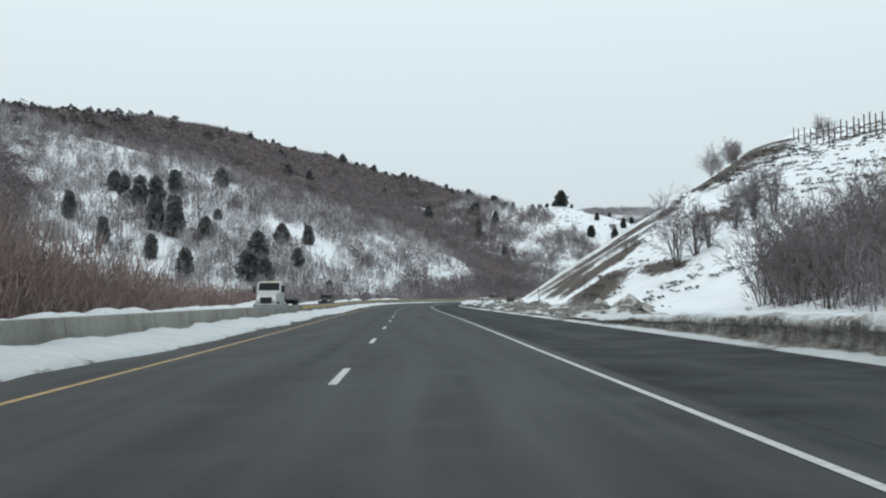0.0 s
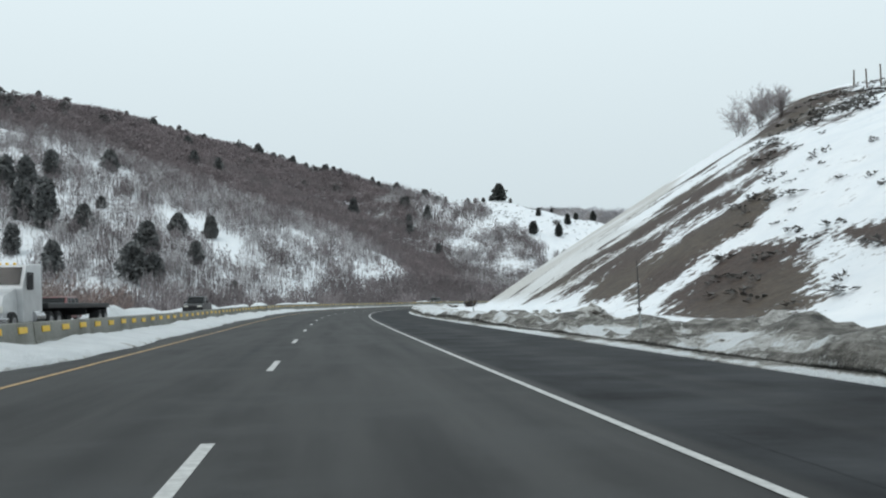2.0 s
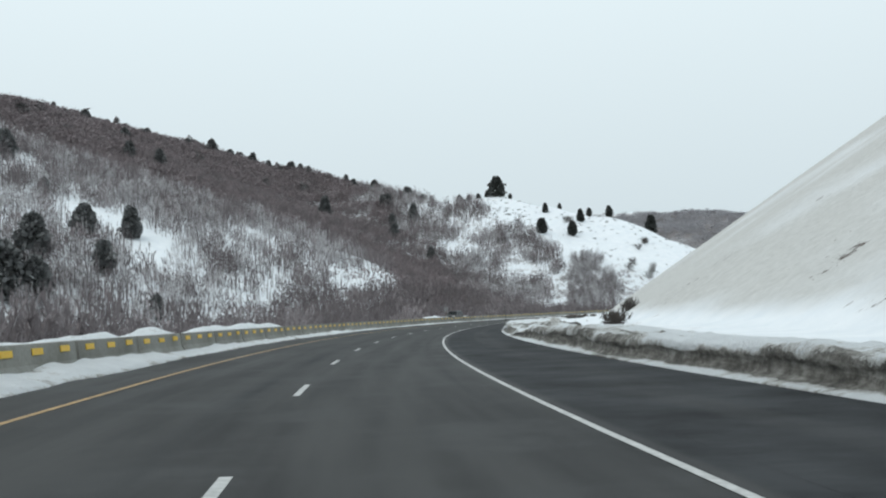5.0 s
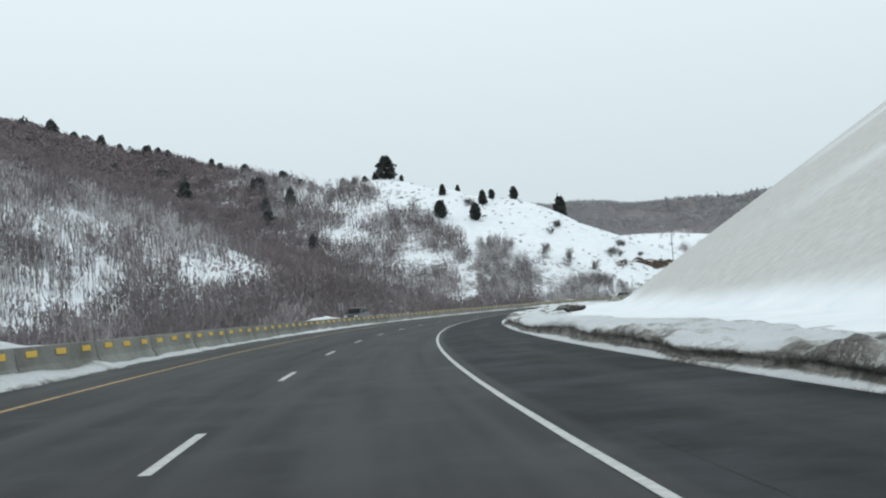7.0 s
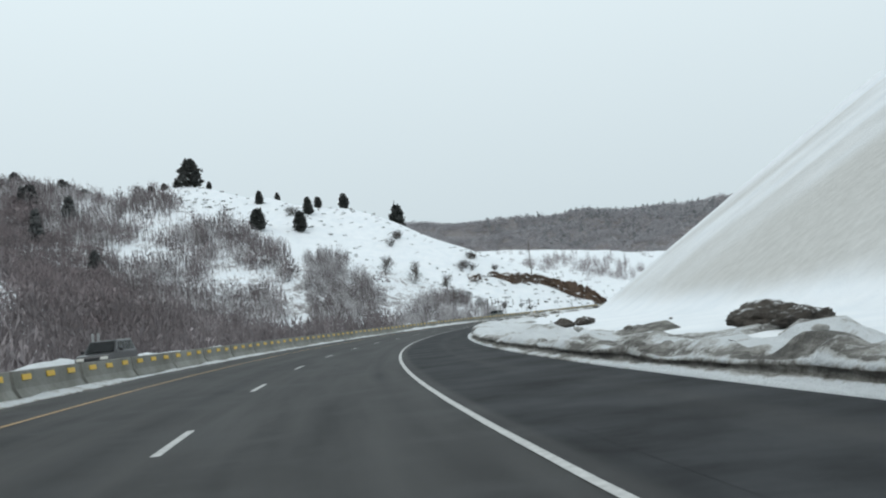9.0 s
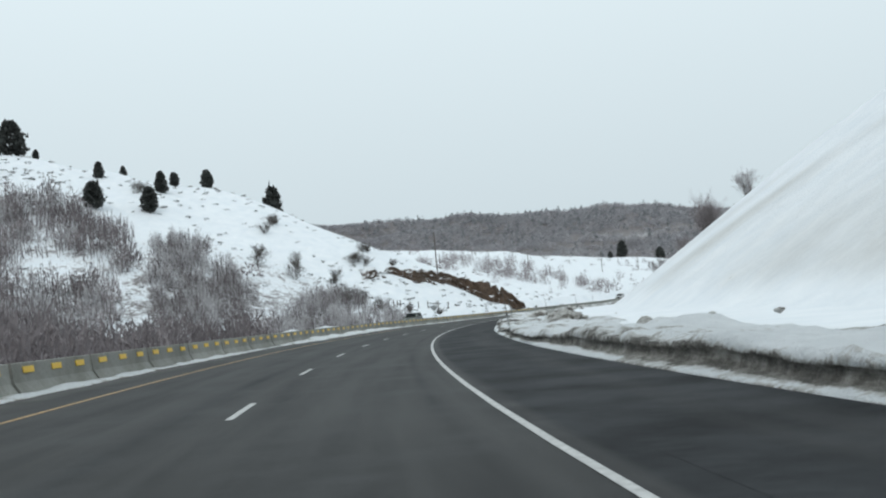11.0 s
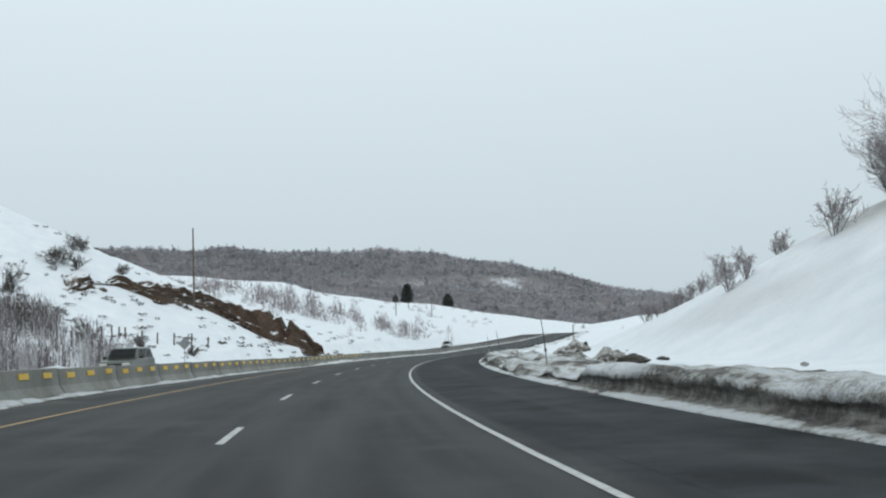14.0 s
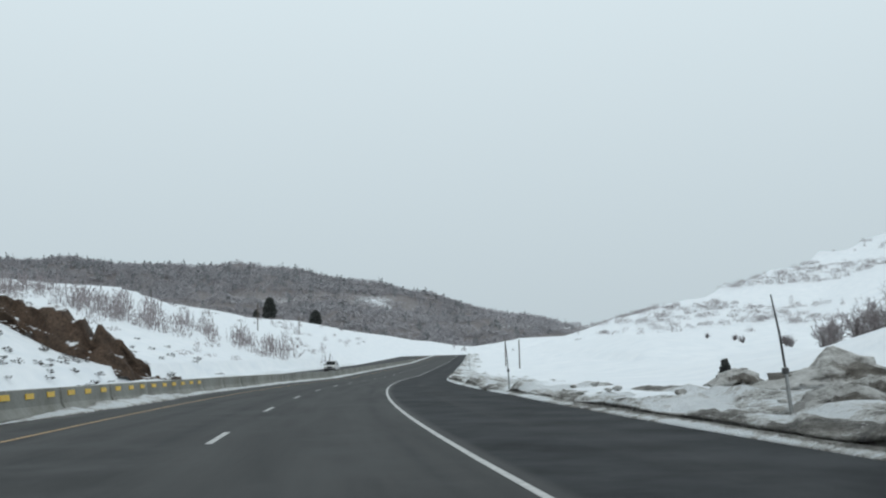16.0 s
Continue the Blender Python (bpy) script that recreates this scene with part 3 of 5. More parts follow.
def tubes(segs, sides=3):
    """Tapered tubes for rows of x0 y0 z0 x1 y1 z1 r0 r1."""
    segs = np.asarray(segs, float)
    a, b, r0, r1 = segs[:, :3], segs[:, 3:6], segs[:, 6], segs[:, 7]
    d = b - a
    d = d / np.maximum(np.linalg.norm(d, axis=1, keepdims=True), 1e-6)
    ref = np.where(np.abs(d[:, 2:3]) > 0.9, [[1.0, 0, 0]], [[0, 0, 1.0]])
    u = np.cross(d, ref)
    u /= np.linalg.norm(u, axis=1, keepdims=True)
    v = np.cross(d, u)
    V, F, n = [], [], len(segs)
    for k in range(sides):
        w = np.cos(2 * math.pi * k / sides) * u + np.sin(2 * math.pi * k / sides) * v
        V += [a + w * r0[:, None], b + w * r1[:, None]]
    V = np.stack(V, 1).reshape(-1, 3)
    base = np.arange(n)[:, None] * 2 * sides
    for k in range(sides):
        j = (k + 1) % sides
        F += [base + [2 * k, 2 * j, 2 * j + 1], base + [2 * k, 2 * j + 1, 2 * k + 1]]
    return V, np.concatenate(F)


def branching(rng, height, stems, spread, levels, kids, thick, droop=0.0, fine=0.010):
    """Segments of a bare tree or shrub."""
    segs = []

    def grow(p, d, length, r, level):
        n = 3 if level < 2 else 2
        for i in range(n):
            d = d + rng.normal(0, 0.13, 3) + np.array([0, 0, 0.05 - droop * level])
            d = d / np.linalg.norm(d)
            q = p + d * length / n
            r2 = r * (1 - 0.75 * (1.0 / n))
            segs.append((*p, *q, max(r, fine), max(r2, fine * 0.7)))
            if level < levels:
                for _ in range(kids if i or level else max(1, kids - 1)):
                    side = rng.normal(0, 1, 3)
                    side -= side.dot(d) * d
                    side /= np.linalg.norm(side) + 1e-6
                    nd = d * 0.75 + side * rng.uniform(0.35, 0.75)
                    grow(p + (q - p) * rng.uniform(0.3, 1.0), nd / np.linalg.norm(nd), length * rng.uniform(0.35, 0.6), r2 * 0.55, level + 1)
            p, r = q, r2

    for k in range(stems):
        a = 2 * math.pi * (k + rng.uniform(-0.3, 0.3)) / stems
        lean = rng.uniform(0.2, 1.0) * spread
        d = np.array([math.cos(a) * lean, math.sin(a) * lean, 1.0])
        h = height * rng.uniform(0.65, 1.0)
        grow(np.array([math.cos(a), math.sin(a), 0]) * 0.06 * height * rng.uniform(0.2, 1) - [0, 0, 0.2], d / np.linalg.norm(d), h, thick * rng.uniform(0.7, 1), 0)
    return segs


def shrub_template(rng, stems, twigs, spread, wide, low=0.25, lean=0.35, fan=0.45):
    """A leafless shrub one unit high: a few rising stems and a loose crown of short upward twigs."""
    V, F = [], []

    def blade(p, q, w):
        t = rng.uniform(0, 2 * math.pi)
        o = np.array([math.cos(t) * w / 2, math.sin(t) * w / 2, 0])
        n = len(V)
        V.extend([p - o, p + o, q])
        F.append((n, n + 1, n + 2))

    for k in range(stems):
        a, r = rng.uniform(0, 2 * math.pi), spread * rng.uniform(0.1, 0.9)
        foot = np.array([math.cos(a), math.sin(a), 0]) * r * (1 - lean)
        tip = np.array([math.cos(a) * r * (1 + 0.3 * lean), math.sin(a) * r * (1 + 0.3 * lean), rng.uniform(0.6, 0.9) * (1 - 0.3 * (r / spread) ** 2)])
        blade(foot - [0, 0, 0.06], tip, wide * 0.9)
    for k in range(twigs):
        a, r = rng.uniform(0, 2 * math.pi), spread * math.sqrt(rng.uniform(0, 1))
        roof_h = 1 - 0.45 * (r / spread) ** 2
        z = low + (roof_h - low) * rng.uniform(0, 1) ** 0.8
        p = np.array([math.cos(a) * r, math.sin(a) * r, z - 0.06])
        d = np.array([math.cos(a) * fan * r / spread, math.sin(a) * fan * r / spread, 1.0]) + rng.normal(0, 0.33 + 0.5 * (fan - 0.45), 3)
        blade(p, p + d / np.linalg.norm(d) * rng.uniform(0.14, 0.3), wide * rng.uniform(0.6, 1.3))
    return np.array(V), np.array(F)


def crown_template(rng, n, spread, low, length, width, stems=0, stem_w=0.03, fan=0.7):
    """A bare crown one unit high: many small uneven twig clumps in a rounded volume over a few stems."""
    V, F = [], []
    for k in range(stems):
        a, r = rng.uniform(0, 2 * math.pi), spread * rng.uniform(0.0, 0.6)
        c, t = np.array([math.cos(a) * r, math.sin(a) * r, 0]), rng.uniform(0, 2 * math.pi)
        o = np.array([math.cos(t), math.sin(t), 0]) * stem_w / 2
        V += [c * 0.6 - o - [0, 0, 0.08], c * 0.6 + o - [0, 0, 0.08], c + [0, 0, rng.uniform(0.6, 0.9)]]
        F.append((len(V) - 3, len(V) - 2, len(V) - 1))
    for k in range(n):
        a, r = rng.uniform(0, 2 * math.pi), spread * math.sqrt(rng.uniform(0, 1))
        top = math.sqrt(max(0.0, 1 - (r / spread) ** 2)) * (1 - 0.25 * rng.uniform(0, 1)) * 0.62 + 0.38 * (1 - (r / spread) ** 4)
        z = low + (top - low) * rng.uniform(0, 1) ** 0.7 if top > low else low * rng.uniform(0.5, 1)
        p = np.array([math.cos(a) * r, math.sin(a) * r, z])
        d = np.array([math.cos(a) * fan * r / spread, math.sin(a) * fan * r / spread, 1.0]) + rng.normal(0, 0.35, 3)
        d /= np.linalg.norm(d)
        side = np.cross(d, rng.normal(0, 1, 3))
        side /= np.linalg.norm(side) + 1e-6
        l, w = length * rng.uniform(0.6, 1.4), width * rng.uniform(0.6, 1.4)
        V += [p - d * l * 0.5 + side * w * rng.uniform(-0.3, 0.3), p + d * l * 0.5 + side * w * rng.uniform(-0.4, 0.4), p + side * w + d * l * rng.uniform(-0.3, 0.3)]
        F.append((len(V) - 3, len(V) - 2, len(V) - 1))
    return np.array(V), np.array(F)


def grove_template(rng, stems, twigs, spread, wide, thin):
    """A stand of slender leafless trees one unit high: upright stems, each with a narrow upswept crown."""
    V, F = [], []

    def blade(p, q, w):
        t = rng.uniform(0, math.pi)
        o = np.array([math.cos(t) * w / 2, math.sin(t) * w / 2, 0])
        V.extend([p - o, p + o, q])
        F.append((len(V) - 3, len(V) - 2, len(V) - 1))

    for k in range(stems):
        a, r = rng.uniform(0, 2 * math.pi), spread * math.sqrt(rng.uniform(0, 1))
        foot = np.array([math.cos(a) * r, math.sin(a) * r, -0.05])
        h = rng.uniform(0.65, 1.0) * (1 - 0.35 * (r / spread) ** 2)
        lean = rng.normal(0, 0.08, 2)
        tip = foot + np.array([lean[0], lean[1], h])
        blade(foot, tip, wide * rng.uniform(0.7, 1.3))
        for _ in range(twigs):
            f = rng.uniform(0.35, 0.95)
            p = foot + (tip - foot) * f
            d = np.array([rng.normal(0, 0.5), rng.normal(0, 0.5), 1.0])
            blade(p, p + d / np.linalg.norm(d) * h * rng.uniform(0.10, 0.24) * (1.3 - f), thin * rng.uniform(0.6, 1.4))
    return np.array(V), np.array(F)


def scatter(name, templates, X, Y, Z, size, width, material, rng, **tags):
    """ONE mesh of many shrubs."""
    VV, FF, off = [], [], 0
    pick = rng.randint(0, len(templates), len(X))
    turn = rng.uniform(0, 2 * math.pi, len(X))
    for k, (tv, tf) in enumerate(templates):
        i = np.where(pick == k)[0]
        if not len(i):
            continue
        c, s = np.cos(turn[i])[:, None], np.sin(turn[i])[:, None]
        x, y = tv[None, :, 0] * width[i, None], tv[None, :, 1] * width[i, None]
        V = np.stack([X[i, None] + c * x - s * y, Y[i, None] + s * x + c * y, Z[i, None] + tv[None, :, 2] * size[i, None]], -1)
        F = tf[None] + (off + np.arange(len(i)) * len(tv))[:, None, None]
        VV.append(V.reshape(-1, 3)), FF.append(F.reshape(-1, 3))
        off += len(i) * len(tv)
    return tagged(new(name, mesh_of(name, np.concatenate(VV), np.concatenate(FF), material)), **tags)


def conifer_crown(rng, slim, sprays, big=1.0):
    """Clumps of small leaf sprays round tapering whorls, one unit high."""
    V, F = [], []
    for k in range(sprays):
        h = rng.uniform(0.04, 1.0)
        out = slim * (0.55 + 0.45 * min(1, h / 0.25)) * max(0.0, 1 - (max(0, h - 0.3) / 0.72) ** 1.7) ** 0.6
        a = rng.uniform(0, 2 * math.pi)
        lump = 0.78 + 0.3 * math.sin(3 * a + 9 * h) * math.sin(11 * h + a)
        rad = out * lump * rng.uniform(0.25, 1.05) ** 0.5
        core = k % 7 == 0
        rad *= 0.5 if core else 1.0
        c = np.array([math.cos(a) * rad, math.sin(a) * rad, h])
        w, t = rng.uniform(0.04, 0.075) * big * (1.6 if core else 1.0), rng.normal(0, 1, (3, 3))
        n = len(V)
        V += [c + t[0] * w * 0.55, c + t[1] * w * 0.55, c + t[2] * w * 0.45 + [0, 0, w * 0.8], c + np.array([math.cos(a), math.sin(a), 0.25]) * w * 1.3]
        F += [(n, n + 1, n + 2), (n, n + 1, n + 3), (n + 1, n + 2, n + 3)]
    return np.array(V), np.array(F)


def conifer_meshes(rng, slim, foliage=None):
    """Trunk and crown of a dark juniper one unit high."""
    tv, tf = tubes([(0, 0, -0.05, 0, 0, 0.9, 0.035, 0.008)], 6)
    V, F = conifer_crown(rng, slim, 900, 1.25)
    return mesh_of("trunk", tv, tf, M_BARK), mesh_of("crown", V, F, foliage or M_NEEDLE)


def rock_mesh(name, rng, material, flat=0.7, sub=3, rough=0.35):
    """A broken, angular boulder of unit radius."""
    bm = bmesh.new()
    bmesh.ops.create_icosphere(bm, subdivisions=sub, radius=1)
    off = Vector(rng.uniform(-50, 50, 3))
    planes = [(Vector(rng.normal(0, 1, 3)).normalized(), rng.uniform(0.55, 0.9)) for _ in range(9)]
    for v in bm.verts:
        n = v.co.normalized()
        for pn, pd in planes:
            k = v.co.dot(pn)
            if k > pd:
                v.co -= pn * (k - pd) * 0.9
        v.co += n * (noise.fractal(v.co * 1.6 + off, 0.8, 2.1, 4) * rough)
        v.co.z *= flat
    me = bpy.data.meshes.new(name)
    bm.to_mesh(me)
    bm.free()
    me.materials.append(material)
    return me

# ---- plowed snow banks and berms along the road ----
def berm(name, stations, profile, material, lift=0.0, **tags):
    """profile(s) gives offsets, heights over the paving and dirt shares across the berm."""
    st = np.asarray(stations, float)
    L, H, Dt = profile(st)
    S = np.repeat(st[:, None], L.shape[1], 1)
    V = at(S, L, road_z(S) + H + lift).reshape(-1, 3)
    return tagged(new(name, grid_mesh(name, V, len(st), L.shape[1], material, {"dirt": Dt})), **tags)


# frozen heaps on the bank: station, offset, half length, half width, height
HEAPS = ((43, 10.8, 3.2, 1.3, 0.75), (38, 9.8, 2.0, 0.8, 0.45), (48, 10.2, 1.6, 0.9, 0.5), (57, 10.4, 3.6, 1.1, 0.7), (64, 11.2, 3.0, 1.2, 0.8), (71, 10.2, 2.4, 0.9, 0.5), (79, 10.8, 3.0, 1.0, 0.5), (87, 10.2, 3.0, 0.9, 0.45), (94, 10.8, 2.4, 1.0, 0.6), (33, 12.0, 2.0, 1.0, 0.6),
         (190, 10.4, 3.0, 1.0, 0.55), (186, 9.4, 2.0, 0.8, 0.4), (254, 9.0, 1.2, 0.6, 0.35), (286, 10.0, 3.4, 0.9, 0.5), (326, 10.6, 2.4, 1.0, 0.5), (341, 11.0, 3.0, 1.2, 0.55), (350, 10.0, 2.6, 1.0, 0.6), (356, 11.4, 3.2, 1.1, 0.75), (366, 11.4, 2.6, 0.8, 0.25), (379, 10.6, 2.4, 0.8, 0.3),
         (425, 10.2, 3.0, 1.0, 0.6), (433, 11.0, 3.2, 1.2, 0.6), (441, 10.4, 3.0, 0.9, 0.45), (449, 11.6, 2.6, 0.9, 0.3), (457, 10.0, 2.6, 0.8, 0.25), (466, 11.6, 2.4, 0.8, 0.25), (474, 12.2, 3.0, 0.9, 0.35), (484, 11.4, 3.6, 1.0, 0.3))


def right_bank(s):
    e = edge_right(s)[:, None]
    n1, n2 = vnoise(s / 9, s * 0 + 1, 4)[:, None], vnoise(s / 2.2, s * 0 + 4, 4)[:, None]
    tall = knots(s, -60, 0.62, 5, 0.62, 20, 0.4, 35, 0.25, 75, 0.3, 90, 0.55, 160, 0.7, 178, 0.5, 186, 0.25, 196, 0.6, 240, 0.62, 255, 0.4, 300, 0.5, 350, 0.5, 362, 0.3, 375, 0.55, 412, 0.6, 420, 0.35, 432, 0.6, 452, 0.45, 457, 0.65, 467, 0.7, 471, 0.4, 480, 0.4, 600, 0.3)[:, None]
    tall = np.clip(0.85 * tall * (1 + 1.1 * n1) + 0.2 * n2, 0.10, 1.0)
    gap = smooth(vnoise(s / 5.5 + 31, s * 0 + 9, 2), -0.10, 0.02)[:, None]
    tall = tall * (1 - (1 - gap) * knots(s, 320, 0.0, 345, 0.6)[:, None])
    u = np.array([0.0, 0.03, 0.09, 0.15, 0.21, 0.27, 0.31, 0.32, 0.27, 0.30, 0.42, 0.55, 0.72, 0.9, 1.1, 1.35, 1.65, 2.0, 2.35, 2.7, 3.1, 3.5, 4.0, 4.5, 5.0, 5.6])[None]
    h = np.array([-0.05, 0.02, 0.04, 0.06, 0.10, 0.22, 0.38, 0.56, 0.66, 0.88, 0.97, 1.0, 1.0, 1.0, 0.98, 0.95, 0.9, 0.85, 0.78, 0.72, 0.64, 0.57, 0.5, 0.42, 0.2, -0.2])[None]
    d = np.array([0.55, 0.2, 0.1, 0.3, 0.85, 1.15, 1.1, 0.8, 0.45, 0.2, 0.05, -0.1, -0.1, -0.1, -0.1, -0.1, -0.1, -0.1, -0.1, -0.1, 0.0, 0.0, 0.0, 0.1, 0.1, 0.2])[None]
    chaos = knots(s, 22, 0, 34, 1, 88, 1, 100, 0.25, 176, 0.2, 184, 1, 196, 1, 204, 0.15, 243, 0.2, 248, 0.8, 272, 0.8, 278, 0.2, 345, 0.2, 354, 0.8, 363, 0.8, 370, 0.25, 414, 0.25, 422, 0.6, 470, 0.55, 600, 0.5)[:, None]
    shift = 0.7 * n1 + 0.30 * vnoise(s / 3.4, s * 0 + 4, 3)[:, None]
    L = e + u - 0.12 + (shift + 0.05) * smooth(u, 0.05, 0.2)
    R = vnoise(s[:, None] / 2.4 + 3, u * 2.5, 3)
    lumps = np.abs(vnoise(s[:, None] / 3.6 + 7, L / 1.6, 3)) + 0.3 * np.abs(vnoise(s[:, None] / 1.3, L / 0.8 + 4, 3))
    H = np.where(h > 0.12, h * tall * (1 - 0.35 * chaos), h) + (0.20 * R + 0.26 * vnoise(s[:, None] / 0.9 + 2, u * 4, 4) + chaos * (1.3 * lumps - 0.12)) * smooth(u, 0.25, 0.45) * (u < 5)
    heap = np.zeros_like(H)
    for s0, l0, ws, wl, hh in HEAPS:
        dome = np.exp(-((s[:, None] - s0 + 0.8 * (L - l0)) / ws) ** 2 - ((L - l0) / wl) ** 2) + 0.35 * vnoise(s[:, None] / 1.8 + s0, L / 1.2, 3)
        heap = np.maximum(heap, 0.5 * hh * smooth(dome, 0.12, 0.75) * (1 + 0.35 * vnoise(s[:, None] / 1.2 + s0, L / 0.8, 3)))
    heap = heap * (u > 0.4) * (u < 5.3)
    H = H + heap
    D = d + knots(s, 0, 0.9, 110, 0.9, 180, 0.7, 300, 0.5)[:, None] * smooth(heap, 0.1, 0.4) + 1.3 * vnoise(s[:, None] / 4.0, h * 2.2, 3) + 0.15 * chaos * (u > 0.26) + (0.10 + 0.05 * knots(s, 300, 0, 350, 1))[:, None] * (u > 0.26) * smooth(u, 1.6, 0.6) + 0.45 * knots(s, 20, 0, 34, 2.0, 85, 1.9, 100, 0.3, 180, 0.2, 186, 0.9, 196, 0.9, 202, 0.2, 243, 0.2, 248, 1.1, 272, 1.1, 278, 0.2, 330, 0.35, 400, 0.85, 600, 1.05)[:, None] * (u > 0.3) * (0.6 + 1.6 * vnoise(s[:, None] / 2.2, u * 1.2, 3)) + chaos * 1.3 * vnoise(s[:, None] / 2.0, L / 1.1, 3) * (u > 0.3)
    return L, H, D


def left_berm(s):
    n1, n2 = vnoise(s / 8, s * 0 + 12, 4)[:, None], vnoise(s / 1.7, s * 0 + 17, 3)[:, None]
    wide = knots(s, -60, 1.6, 100, 1.5, 170, 0.8, 210, 0.7, 235, 0.3, 260, 0.5, 280, 0.3, 330, 0.35, 345, 0.4, 360, 0.15, 372, 0.9, 402, 0.9, 412, 0.3, 440, 0.35, 470, 0.15, 482, 0.9, 500, 0.5, 600, 0.6)[:, None]
    wide = np.clip(wide * (1 + 0.7 * n1) + 0.3 * n2, 0.02, 2.2)
    u = np.array([0.0, 0.06, 0.25, 0.5, 0.75, 1.0])[None]
    L = -6.28 + wide * (1 - u)
    base = bank(s)[:, None] * np.clip(-L, 0, 7.5)
    H = base + np.array([-0.04, 0.03, 0.10, 0.15, 0.2, 0.24])[None] * np.clip(wide, 0.1, 1.4) * (1 + 0.8 * n2)
    D = np.array([0.45, 0.2, -0.1, -0.1, 0.0, 0.15])[None] + 0.4 * vnoise(s[:, None] / 2, u * 3, 3) + knots(s, 100, 0, 200, 0.2, 600, 0.35)[:, None]
    return L, H, D


def far_berm(s):
    n1, n2 = vnoise(s / 14, s * 0 + 22, 3)[:, None], vnoise(s / 3.5, s * 0 + 27, 3)[:, None]
    tall = np.clip(0.62 + 2.0 * n1 + 0.9 * n2, 0.15, 1.7) * knots(s, -60, 1, 430, 1, 470, 0.5, 700, 0.4)[:, None]
    u = np.array([0.0, 0.5, 1.0, 1.7, 2.6, 3.6, 5.0])[None]
    h = np.array([-0.1, 0.3, 0.75, 1.0, 0.85, 0.45, -0.6])[None]
    L = -19.3 - u
    H = bank(s)[:, None] * 7.5 + h * tall + 0.2 * vnoise(s[:, None] / 1.5, u * 2, 3)
    return L, H, 0.05 + 0 * H + 0.25 * vnoise(s[:, None] / 4, u, 3)


BANK_S = np.concatenate([np.arange(-60, 520, 0.3), np.arange(520, 900, 3.0)])
berm("snow_bank", BANK_S, right_bank, M_SLUSH, label="plowed snow bank with a dirty eroded face beside the shoulder", category="snow bank", kind="stuff")
berm("snow_berm", BANK_S, left_berm, M_SLUSH, label="low strip of plowed snow against the concrete barrier", category="snow bank", kind="stuff")
berm("far_snow_berm", np.arange(-60, 700, 1.2), far_berm, M_SLUSH, label="humps of plowed snow beyond the opposite carriageway", category="snow bank", kind="stuff")

# ---- concrete barrier with yellow reflectors ----
bm = bmesh.new()
prism(bm, [(0.30, 0), (0.30, 0.08), (0.14, 0.33), (0.09, 0.79), (0.07, 0.81), (-0.07, 0.81), (-0.09, 0.79), (-0.14, 0.33), (-0.30, 0.08), (-0.30, 0)], -3.0, 3.0)
barrier_me = bpy.data.meshes.new("barrier_segment")
bm.to_mesh(barrier_me)
bm.free()
barrier_me.materials.append(M_CONCRETE)
bm = bmesh.new()
box(bm, -0.36, 0.36, -0.012, 0.012, -0.08, 0.08, 0.006)
marker_me = bpy.data.meshes.new("reflector")
bm.to_mesh(marker_me)
bm.free()
marker_me.materials.append(M_MARKER)
rng = np.random.RandomState(11)
for k in range(-8, 120):
    s = 6.1 * k + 3.0
    seg = new("barrier_segment", barrier_me)
    z = float(surface(s, -6.6)) - 0.01
    seg.matrix_world = place(s, -6.6, z, 90 + rng.normal(0, 0.25), 0)
    tagged(seg, "grey precast concrete barrier segment" + (" with yellow reflectors" if 55 < s < 500 else ""), "road barrier", "median barrier")
    if 55 < s < 500:
        for i in (-1, 0, 1):
            share("reflector", marker_me, seg, pose(i * 2.033 + rng.normal(0, 0.03), -0.128, 0.625 + rng.normal(0, 0.008), -6, 0, 0), "bright yellow reflector panel")

# ---- flexible delineator posts on the right ----
def delineator(s, lat, lean, turn):
    p = at(s, lat)
    z = float(ground_at(p[0], p[1]))
    post = empty("delineator_post", place(s, lat, max(z, 0) - 0.1, turn), "tall thin snow delineator post with a dark upper rod", "marker post", "delineator posts")
    bm = bmesh.new()
    rod(bm, (0, 0, 0), (-0.05 * lean, 0, 1.05), 0.035, 0.03)
    part("lower_tube", bm, M_STEEL, post, "pale galvanised tube")
    bm = bmesh.new()
    rod(bm, (-0.05 * lean, 0, 1.0), (-0.09 * lean, 0, 1.6), 0.022, 0.02)
    rod(bm, (-0.09 * lean, 0, 1.6), (-0.16 * lean, 0, 2.25), 0.02, 0.012)
    part("upper_rod", bm, M_DARKPOST, post, "dark flexible rod")
    bm = bmesh.new()
    box(bm, -0.05 * lean - 0.045, -0.05 * lean + 0.045, -0.045, 0.045, 0.93, 1.03, 0.01)
    part("clamp", bm, M_DARKPOST, post)


for s, lat, lean in ((39.5, 10.8, 0.4), (50.5, 9.7, 0.6), (65.5, 9.1, 0.4), (100, 9.6, 1.6), (189.0, 7.5, 0.5), (354.3, 7.7, 1.6), (387, 8.0, 1.4), (425.3, 9.1, 1.2), (459.5, 9.5, 1.6), (484, 8.6, 0.8), (572, 9.6, 0.5)):
    delineator(s, lat, lean, rng.uniform(-10, 10))

# ---- grimy boulders and frozen mounds beside the shoulder ----


